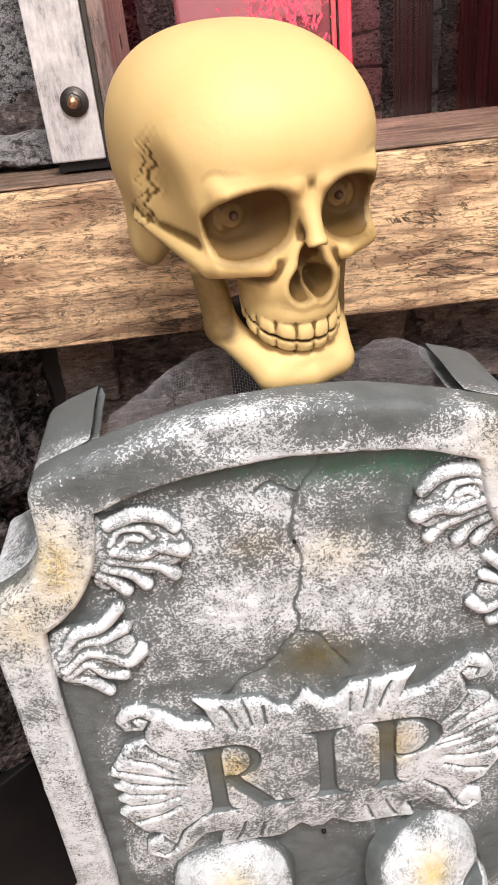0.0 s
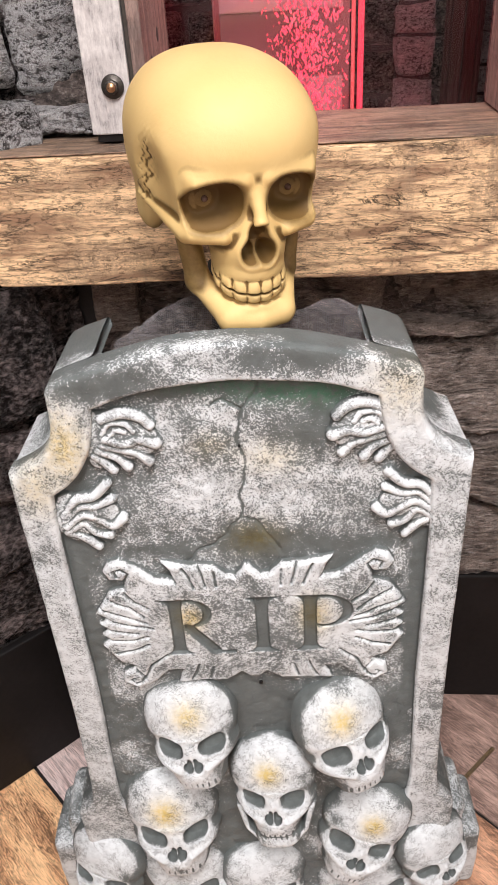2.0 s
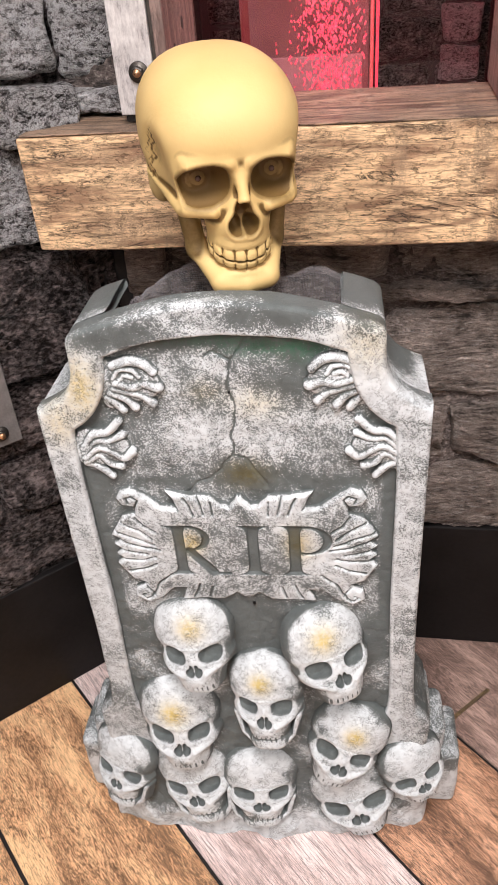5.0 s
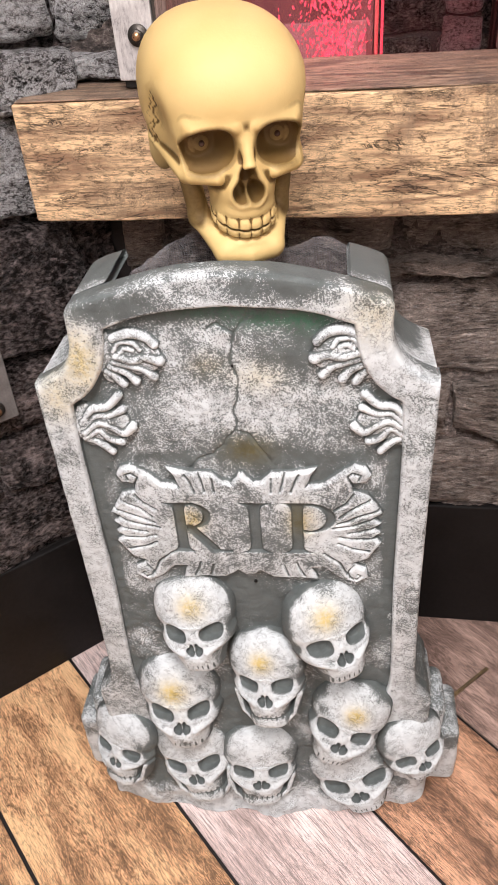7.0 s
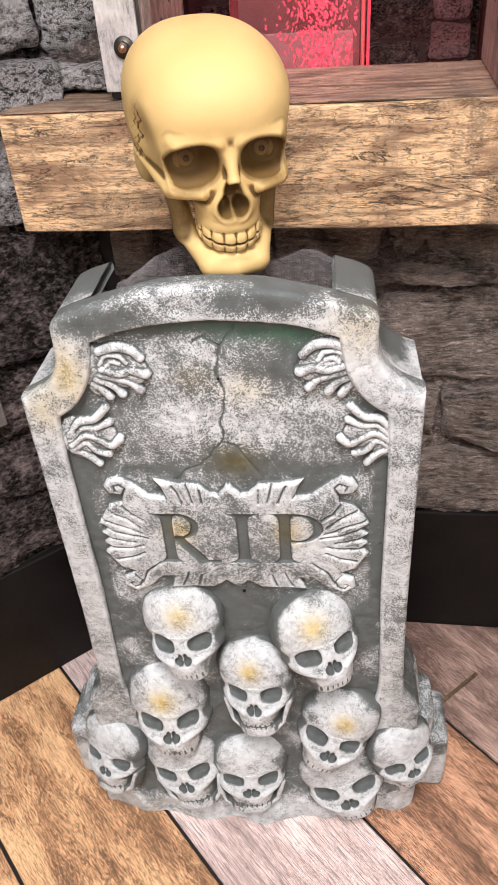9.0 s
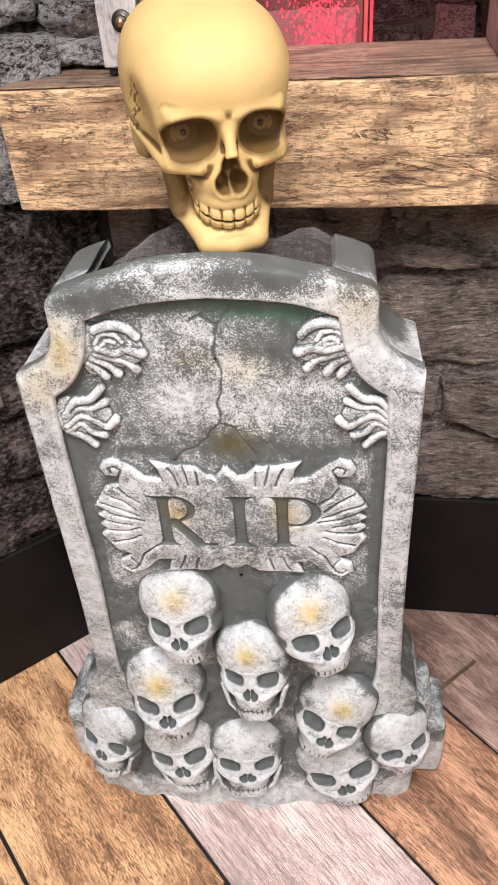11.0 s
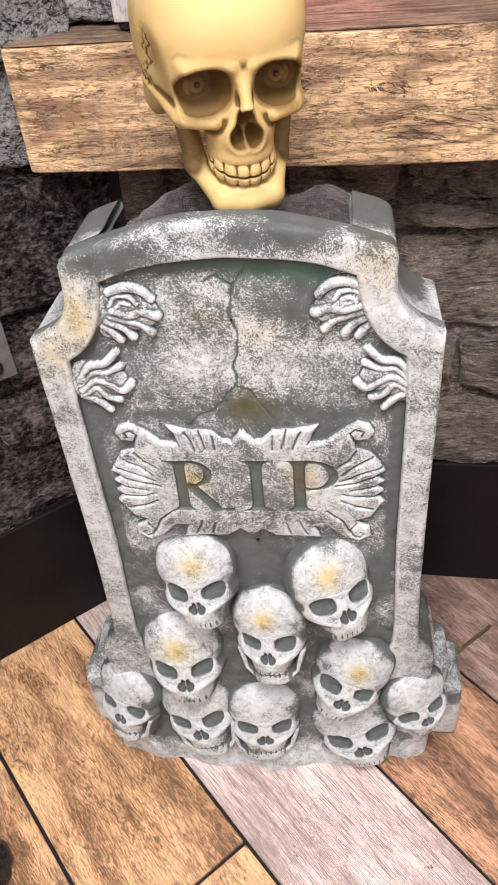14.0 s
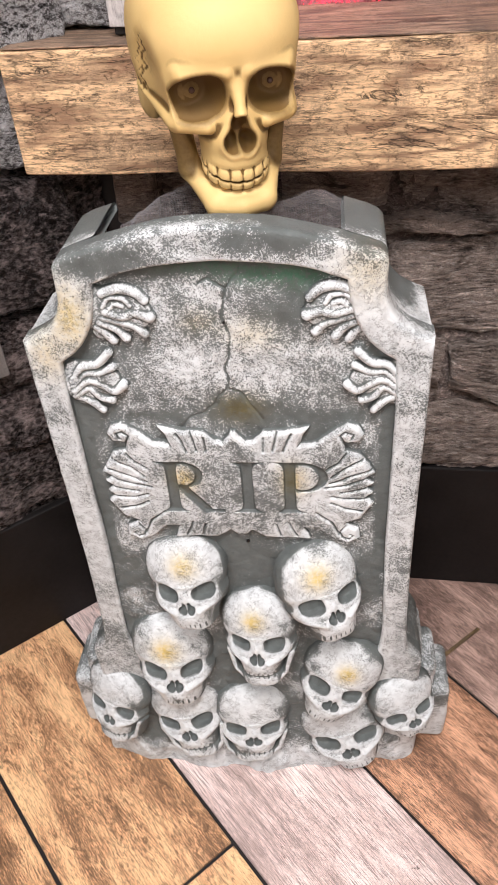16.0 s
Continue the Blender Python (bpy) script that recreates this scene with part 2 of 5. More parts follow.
def glass_pane(name, tint):
    """A thin clear pane: see-through with a mirror-like sheen."""
    n = Nodes(name)
    clear, gloss = n.tree.nodes.new("ShaderNodeBsdfTransparent"), n.tree.nodes.new("ShaderNodeBsdfGlossy")
    clear.inputs[0].default_value = (*tint, 1)
    gloss.inputs["Roughness"].default_value = 0.02
    fres = n.tree.nodes.new("ShaderNodeFresnel")
    fres.inputs[0].default_value = 1.45
    mixer = n.tree.nodes.new("ShaderNodeMixShader")
    n.put(mixer.inputs[0], fres.outputs[0])
    n.put(mixer.inputs[1], clear.outputs[0])
    n.put(mixer.inputs[2], gloss.outputs[0])
    n.put(n.out.inputs[0], mixer.outputs[0])
    return n.mat


TOMB, SKULL = tomb_paint(), skull_paint()
BEAM = wood("beam_wood", (0.95, 0.645, 0.365), (0.32, 0.185, 0.105), "x", 1.0, 0.5, 1.0, 0.7)
SIDE_WOOD = wood("side_wood", (0.36, 0.25, 0.21), (0.20, 0.13, 0.11), "z", 0.3, 0.5)
PLANK_TAN = plank("plank_tan", (0.99, 0.64, 0.34), (0.88, 0.49, 0.255), (0.68, 0.36, 0.18), 0.9, 0.45)
PLANK_PINK = plank("plank_pink", (0.95, 0.79, 0.745), (0.86, 0.67, 0.62), (0.66, 0.50, 0.45), 0.30, 0.85)
PLANK_RUST = plank("plank_rust", (0.88, 0.50, 0.31), (0.66, 0.345, 0.20), (0.36, 0.18, 0.10), 0.9, 0.6)
PLANK_GREY = plank("plank_grey", (0.64, 0.44, 0.36), (0.48, 0.315, 0.255), (0.29, 0.18, 0.145), 0.7, 0.8)
# darker copy of the beam wood, for the shade on its top
SHADED_TOP = wood("shaded_beam_wood", (0.42, 0.285, 0.19), (0.13, 0.080, 0.055), "x", 0.9, 0.4)
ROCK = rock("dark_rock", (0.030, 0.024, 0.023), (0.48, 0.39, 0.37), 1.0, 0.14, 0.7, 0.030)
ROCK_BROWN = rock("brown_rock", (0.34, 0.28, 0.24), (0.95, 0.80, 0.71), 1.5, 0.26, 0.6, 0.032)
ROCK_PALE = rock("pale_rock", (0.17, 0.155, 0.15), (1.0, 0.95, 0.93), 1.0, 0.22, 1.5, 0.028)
MORTAR = plain("mortar", (0.022, 0.018, 0.017), 0.85, 0, 0.5, 40, 0.5)
MORTAR_ROUGH = rock("rough_mortar", (0.22, 0.17, 0.15), (0.75, 0.62, 0.55), 1.0, 0.4, 0.7)
BLACK = plain("black_board", (0.008, 0.0068, 0.0066), 0.55, 0, 0.7, 12, 0.05, Specular_IOR_Level=0.22)
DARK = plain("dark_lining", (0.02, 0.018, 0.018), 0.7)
PLATE = plate_metal()
PLATE_DULL = plain("dull_plate", (0.20, 0.185, 0.175), 0.5, 0.2, 0.4, 40, 0.2)
BRASS = plain("bolt_brass", (0.62, 0.36, 0.20), 0.35, 0.9, 0.2, 200)
RIM_IRON = plain("washer_iron", (0.09, 0.08, 0.07), 0.45, 0.8, 0.3, 200)
WALL_PAINT = plain("wall_paint", (0.55, 0.53, 0.50), 0.8, 0, 0.05, 6, 0.05)
CEIL_PAINT = plain("ceiling_paint", (0.75, 0.74, 0.72), 0.85, 0, 0.04, 6, 0.05)
GAUZE = plain("black_gauze", (0.34, 0.325, 0.33), 0.5)
CURTAIN = plain("brown_curtain", (0.035, 0.018, 0.015), 0.8, 0, 0.4, 15)


# ---- building helpers ----
def mesh_of(name, bm, mats, smooth=True):
    me = bpy.data.meshes.new(name)
    bm.normal_update()
    bm.to_mesh(me)
    bm.free()
    for m in mats if isinstance(mats, (list, tuple)) else [mats]:
        me.materials.append(m)
    if smooth:
        me.shade_smooth()
    return me


def part(name, bm, mats, parent=None, label="", at=None, smooth=True):
    """Links a bmesh, or a ready mesh, as one mesh object under a thing."""
    me = bm if isinstance(bm, bpy.types.Mesh) else mesh_of(name, bm, mats, smooth)
    ob = new(name, me)
    if at is not None:
        ob.matrix_basis = at
    ob.parent = parent
    return tagged(ob, label)


def empty(name, m, label, category, group="", kind=""):
    ob = new(name)
    ob.empty_display_size = 0.05
    ob.matrix_basis = m
    return tagged(ob, label, category, group, kind)


def box(bm, x0, x1, y0, y1, z0, z1, bevel=0.0, seg=2):
    m = Matrix.Translation(((x0 + x1) / 2, (y0 + y1) / 2, (z0 + z1) / 2)) @ Matrix.Diagonal((x1 - x0, y1 - y0, z1 - z0, 1))
    made = bmesh.ops.create_cube(bm, size=1, matrix=m)["verts"]
    if bevel:
        edges = {e for v in made for e in v.link_edges}
        bmesh.ops.bevel(bm, geom=list(edges), offset=bevel, segments=seg, affect="EDGES", profile=0.5)
    return bm


def block(name, x0, x1, y0, y1, z0, z1, mat, parent=None, label="", bevel=0.002, at=None):
    return part(name, box(bmesh.new(), x0, x1, y0, y1, z0, z1, bevel), mat, parent, label, at, smooth=False)


def grid_mesh(name, pts, mats, attrs=None, wrap=False, keep=None, flip=False):
    """A mesh from an array of points (rows, columns, 3), with point attributes."""
    r, c = pts.shape[:2]
    idx = np.arange(r * c).reshape(r, c)
    right = np.roll(idx, -1, 1) if wrap else idx[:, 1:]
    left = idx if wrap else idx[:, :-1]
    quads = np.stack([left[:-1], right[:-1], right[1:], left[1:]], -1).reshape(-1, 4)
    if keep is not None:
        quads = quads[keep.ravel()[quads].any(1)]
        used = np.unique(quads)
        remap = np.full(r * c, -1)
        remap[used] = np.arange(len(used))
        quads, flat = remap[quads], pts.reshape(-1, 3)[used]
    else:
        used, flat = np.arange(r * c), pts.reshape(-1, 3)
    if flip:
        quads = quads[:, ::-1]
    me = bpy.data.meshes.new(name)
    me.from_pydata(flat.tolist(), [], quads.tolist())
    for key, val in (attrs or {}).items():
        a = me.attributes.new(key, "FLOAT", "POINT")
        a.data.foreach_set("value", np.ascontiguousarray(val.ravel()[used], dtype=np.float32))
    for m in mats if isinstance(mats, (list, tuple)) else [mats]:
        me.materials.append(m)
    me.shade_smooth()
    return me


def paint(ob, brush=0.7, ochre=0.0, moss=0.0):
    """Even paint values on a mesh that has none yet."""
    me = ob.data
    for key, v in (("brush", brush), ("ochre", ochre), ("moss", moss)):
        if key not in me.attributes:
            a = me.attributes.new(key, "FLOAT", "POINT")
            vals = np.array([v(p.co) if callable(v) else v for p in me.vertices], np.float32)
            a.data.foreach_set("value", vals)
    return ob


def step(x, lo, hi):
    s = np.clip((x - lo) / (hi - lo), 0, 1)
    return s * s * (3 - 2 * s)


def waves(x, y, seed, scale, octaves=4):
    """Smooth value noise from sums of turned sine waves."""
    rng, out, amp, k = np.random.RandomState(seed), 0, 1.0, scale
    for _ in range(octaves):
        for _ in range(3):
            a, p = rng.rand(2) * 6.283
            out = out + amp * np.sin(k * (np.cos(a) * x + np.sin(a) * y) + p + 1.3 * np.sin(k * 0.6 * (np.sin(a) * x - np.cos(a) * y) + 2 * p))
        amp, k = amp * 0.5, k * 2.03
    return out / 3.5


# ---- large structure ----
def setting(ob, label, category):
    return tagged(ob, label, category, kind="structure")


BEAM_TOP = 1.02
LEFT_AT, LEFT_TURN = (-0.165, 0.905, 0.0), 44.0  # the slanted wall: its corner with the back wall, and its heading
LEFT = pose(*LEFT_AT, 0, 0, LEFT_TURN)  # local x < 0 runs out from the corner along the wall, local y > 0 points into the wall

floor = setting(new("floor", mesh_of("floor", box(bmesh.new(), -2.2, 2.2, -2.4, 1.9, -0.06, -0.006), DARK)), "wooden plank floor in tan, pink-grey and rust boards", "floor")
ceiling = setting(new("ceiling", mesh_of("ceiling", box(bmesh.new(), -2.2, 2.2, -2.4, 1.9, 2.6, 2.7), CEIL_PAINT)), "plain off-white ceiling", "ceiling")
wall_front = setting(new("wall_south", mesh_of("wall_south", box(bmesh.new(), -2.2, 2.2, -2.5, -2.4, 0, 2.6), WALL_PAINT)), "plain pale painted wall", "wall")
wall_east = setting(new("wall_east", mesh_of("wall_east", box(bmesh.new(), 2.2, 2.3, -2.4, 1.9, 0, 2.6), WALL_PAINT)), "plain pale painted wall", "wall")
wall_west = setting(new("wall_west", mesh_of("wall_west", box(bmesh.new(), -2.3, -2.2, -2.4, 1.9, 0, 2.6), WALL_PAINT)), "plain pale painted wall", "wall")

# back wall with its window opening, built from abutting pieces of one mesh
bm = bmesh.new()
WIN_L, WIN_R, WIN_T = -0.09, 0.44, 1.95
for x0, x1, z0, z1 in ((-0.30, 2.2, 0, 0.90), (-0.30, WIN_L, 0.90, 2.6), (WIN_R, 2.2, 0.90, 2.6), (WIN_L, WIN_R, WIN_T, 2.6)):
    box(bm, x0, x1, 0.90, 1.0, z0, z1)
wall_north = setting(new("wall_north", mesh_of("wall_north", bm, MORTAR, False)), "dark rough stone wall with a window opening", "wall")
wall_slant = setting(new("wall_northwest", mesh_of("wall_northwest", box(bmesh.new(), -2.9, 0.0, 0.0, 0.1, 0, 2.6), MORTAR, False)), "slanted dark rough stone wall", "wall")
wall_slant.matrix_basis = LEFT

# black skirting boards
bb = setting(new("baseboard", mesh_of("baseboard", box(bmesh.new(), -0.14, 2.2, 0.886, 0.899, 0.001, 0.302, 0.003), BLACK, False)), "tall matte black skirting board below the stone wall", "skirting board")
bb2 = setting(new("baseboard", mesh_of("baseboard", box(bmesh.new(), -2.8, -0.012, -0.016, -0.001, 0.001, 0.288, 0.003), BLACK, False)), "tall matte black skirting board below the slanted wall", "skirting board")
bb2.matrix_basis = LEFT


def fractal(x, y, seed, scale, octaves, ridged):
    """Rough noise from 0 to 1: sums of random lattices, with sharp crests where ridged."""
    table, out, amp, total = np.random.RandomState(seed % 9973).rand(64, 64), 0, 1.0, 0.0
    for k in range(octaves):
        a, b = x * scale + 17.3 * k, y * scale + 9.1 * k
        i, j = np.floor(a).astype(int), np.floor(b).astype(int)
        u, v = a - i, b - j
        u, v = u * u * (3 - 2 * u), v * v * (3 - 2 * v)
        at = lambda p, q: table[p % 64, q % 64]
        n = (at(i, j) * (1 - u) + at(i + 1, j) * u) * (1 - v) + (at(i, j + 1) * (1 - u) + at(i + 1, j + 1) * u) * v
        out = out + amp * (1 - np.abs(2 * n - 1) if ridged else n)
        total, amp, scale = total + amp, amp * 0.55, scale * 2.1
    return out / total


def stone_mesh(name, w, h, d, seed, mat, res=0.012, rough=1.0, soft=11.0):
    """A split stone of width w and height h that stands d proud of its wall; its face looks to -y."""
    nx, ny = max(8, min(150, int(w / res))), max(8, min(120, int(h / res)))
    b, a = np.meshgrid(np.linspace(-1, 1, ny), np.linspace(-1, 1, nx), indexing="ij")
    rng = np.random.RandomState(seed)
    k = rng.uniform(-0.08, 0.08, 8)
    # outline: uneven, with chipped corners
    p = rng.uniform(9, 16)
    r = np.maximum((np.abs(a) ** p + np.abs(b) ** p) ** (1 / p), 1e-6)
    lim = np.maximum(np.maximum(np.abs(a), np.abs(b)), 1e-6)
    a2 = a * lim / r * (1 + k[0] * b + k[1] * b * b) + k[2] * 0.3 * b
    b2 = b * lim / r * (1 + k[3] * a + k[4] * a * a) + k[5] * 0.3 * a
    x, z = a2 * w / 2, b2 * h / 2
    x = x + 0.005 * waves(x, z, seed + 5, 60, 3)
    z = z + 0.005 * waves(z, x, seed + 9, 60, 3)
    edge = np.clip(1 - lim**soft, 0, 1)
    # broken facets: the face is the lowest of a few tilted planes
    face = np.full(x.shape, d)
    for _ in range(5):
        gx, gz = rng.uniform(-0.30, 0.30, 2)
        cx, cz = rng.uniform(-0.5, 0.5) * w, rng.uniform(-0.5, 0.5) * h
        face = np.minimum(face, d * rng.uniform(0.85, 1.25) + gx * (x - cx) + gz * (z - cz))
    face = np.clip(face, 0.35 * d, 1.3 * d)
    relief_ = 0.016 * (fractal(x * 0.55, z, seed, 16, 5, True) - 0.5) + 0.010 * (fractal(x * 0.7, z, seed + 1, 55, 4, False) - 0.5) + 0.004 * waves(x, z, seed + 2, 45, 2)
    depth = face * (0.10 + 0.90 * np.sqrt(edge)) + rough * relief_ * np.minimum(1, edge * 4)
    y = np.where(lim > 0.999, 0.012, -depth)
    return grid_mesh(name, np.stack([x, y, z], -1), mat)


def mortar_bed(wall, x0, x1, z0, z1, y_face, proud, seed, mat=None):
    """Rough lumpy mortar that fills the joints between the stones."""
    x, z = np.meshgrid(np.linspace(x0, x1, int((x1 - x0) / 0.004)), np.linspace(z0, z1, int((z1 - z0) / 0.004)))
    y = y_face - proud - 0.010 * waves(x, z, seed, 22, 3) - 0.016 * (fractal(x, z, seed + 1, 40, 4, True) - 0.4)
    part("mortar", grid_mesh("mortar", np.stack([x, np.minimum(y, y_face - 0.001), z], -1), mat or MORTAR_ROUGH), None, wall, "rough brown-grey mortar")


def mirrored(rects):
    return [(-b, -a, *rest) for a, b, *rest in rects]


def lay_stones(wall, rects, y_face, seed, res=0.012, mat=None):
    """Stones by (x0, x1, z0, z1, proud, pale) on a wall whose face lies at local y_face."""
    for i, (x0, x1, z0, z1, proud, pale) in enumerate(rects):
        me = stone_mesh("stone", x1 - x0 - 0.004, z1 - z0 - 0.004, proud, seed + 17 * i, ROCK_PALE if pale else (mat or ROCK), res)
        part("stone", me, None, wall, at=pose((x0 + x1) / 2, y_face, (z0 + z1) / 2))


def courses(x0, x1, z0, z1, seed, low=0.09, high=0.17):
    """Rough courses of stones that fill a stretch of wall."""
    rng, out, z = np.random.RandomState(seed), [], z0
    while z < z1 - 0.03:
        h = min(rng.uniform(low, high), z1 - z)
        x = x0 - rng.uniform(0, 0.1)
        while x < x1:
            w = rng.uniform(0.12, 0.3)
            a, b = max(x, x0), min(x + w, x1)
            if b - a > 0.035:
                out.append((a, b, z, z + h, rng.uniform(0.012, 0.03), 0))
            x += w
        z += h
    return out


# sill beam under the window
beam = setting(new("window_sill_beam"), "thick weathered brown timber sill beam on the stone wall", "beam")
bm = box(bmesh.new(), -0.217, 1.6, 0.776, 0.985, 0.873, BEAM_TOP)
bmesh.ops.subdivide_edges(bm, edges=[e for e in bm.edges if abs(e.verts[0].co.x - e.verts[1].co.x) > 0.5], cuts=60, use_grid_fill=True)
for v in bm.verts:
    if v.co.y < 0.78:
        v.co.y += 0.0012 * math.sin(23 * v.co.x) + 0.0008 * math.sin(61 * v.co.x + v.co.z * 40)
    v.co.z += 0.0010 * math.sin(17 * v.co.x + 1)
sharp = [e for e in bm.edges if len(e.link_faces) == 2 and e.calc_face_angle() > 1.0]
bmesh.ops.bevel(bm, geom=sharp, offset=0.004, segments=3, affect="EDGES", profile=0.6)
part("timber", bm, BEAM, beam, smooth=False)
# the beam's own top, covered by a darker sheet to imitate shade
part("sill_board", box(bmesh.new(), -0.2125, 1.6, 0.7805, 0.984, BEAM_TOP + 0.0006, BEAM_TOP + 0.0022, 0.0006), SHADED_TOP, beam, "thin dark sheet that shades the beam's top", smooth=False)


# window posts
def bolt_under(parent, m):
    """A washer, a hexagon nut and the threaded end of a bolt, with its face to -y."""
    bm = bmesh.new()
    bmesh.ops.create_cone(bm, cap_ends=True, segments=28, radius1=0.0128, radius2=0.0118, depth=0.004, matrix=pose(0, -0.002, 0, 90))
    bmesh.ops.bevel(bm, geom=[e for e in bm.edges if e.calc_face_angle(0) > 1], offset=0.0008, segments=2, affect="EDGES")
    washer = part("washer", bm, RIM_IRON, parent, "dark iron washer", m)
    bm = bmesh.new()
    bmesh.ops.create_cone(bm, cap_ends=True, segments=6, radius1=0.0082, radius2=0.0076, depth=0.005, matrix=pose(0, -0.0062, 0, 90))
    bmesh.ops.bevel(bm, geom=list(bm.edges), offset=0.0006, segments=1, affect="EDGES")
    part("nut", bm, RIM_IRON, washer)
    bm = bmesh.new()
    bmesh.ops.create_cone(bm, cap_ends=True, segments=20, radius1=0.0052, radius2=0.0046, depth=0.004, matrix=pose(0, -0.0095, 0, 90))
    part("stud", bm, BRASS, washer, "worn copper-coloured bolt end")


post_l = setting(new("window_post"), "window post with a pale bolted metal plate", "window post")
post_l.matrix_basis = pose(0, 0, 0)
block("core", -0.080, -0.029, 0.823, 0.985, 1.0245, 2.0, DARK, post_l)
block("metal_plate", -0.083, -0.034, 0.815, 0.822, 1.034, 1.95, PLATE, post_l, "pale galvanised plate", 0.0015)
# the dark gap beside the plate is built as a solid strip
block("cover_strip", -0.0335, -0.028, 0.8175, 0.823, 1.030, 1.95, RIM_IRON, post_l, "dark strip standing in for the shaded gap", 0.001)
block("side_board", -0.028, -0.0135, 0.812, 0.985, 1.0242, 1.95, SIDE_WOOD, post_l, "pinkish-brown wooden board")
for z in (1.083, 1.33, 1.58):
    bolt_under(post_l, pose(-0.0525, 0.8148, z))
for y, z in ((0.855, 1.10), (0.905, 1.125), (0.86, 1.3), (0.91, 1.33)):
    bm = bmesh.new()
    bmesh.ops.create_uvsphere(bm, u_segments=14, v_segments=8, radius=0.006, matrix=pose(-0.0135, y, z) @ Matrix.Diagonal((0.25, 1, 1.3, 1)))
    part("screw_head", bm, RIM_IRON, post_l)
post_r = setting(new("window_post"), "brown-grey wooden window post with screw heads", "window post")
block("side_board", 0.382, 0.398, 0.795, 0.985, 1.0242, 1.95, SIDE_WOOD, post_r)
block("front_board", 0.3985, 0.47, 0.803, 0.899, 1.0242, 1.95, PLATE, post_r, "pale worn plate")
for y, z in ((0.86, 1.085), (0.905, 1.105), (0.86, 1.3)):
    bm = bmesh.new()
    bmesh.ops.create_uvsphere(bm, u_segments=14, v_segments=8, radius=0.006, matrix=pose(0.382, y, z) @ Matrix.Diagonal((0.25, 1, 1.3, 1)))
    part("screw_head", bm, RIM_IRON, post_r)
lintel = setting(new("trim", mesh_of("trim", box(bmesh.new(), -0.0135, 0.382, 0.82, 0.985, 1.93, 1.95, 0.002), SIDE_WOOD, False)), "wooden board above the window", "trim")

# window pane at the back of the sill
window = setting(new("window_1"), "clear window pane behind the sill beam", "window")
pane = block("pane", -0.0130, 0.3815, 0.974, 0.977, 1.021, 1.929, glass_pane("window_glass", (0.93, 0.93, 0.93)), window, bevel=0)
pane.visible_shadow = False

# ---- dark showcase behind the window ----
bm = bmesh.new()
for b in ((-0.32, 1.16, 2.42, 2.46, 0.3, 2.3), (-0.36, -0.32, 1.0, 2.46, 0.3, 2.3), (1.16, 1.20, 1.0, 2.46, 0.3, 2.3), (-0.36, 1.20, 1.0, 2.46, 2.3, 2.34), (-0.36, 1.20, 1.0, 2.46, 0.26, 0.3)):
    box(bm, *b)
niche = setting(new("wall_showcase", mesh_of("wall_showcase", bm, DARK, False)), "dark closed showcase behind the window", "wall")
lay_stones(niche, [(a, b, z0, z1, 0.03, p) for a, b, z0, z1, _, p in courses(-0.30, 1.15, 0.32, 1.6, 41, 0.10, 0.16)], 2.42, 900, 0.012)


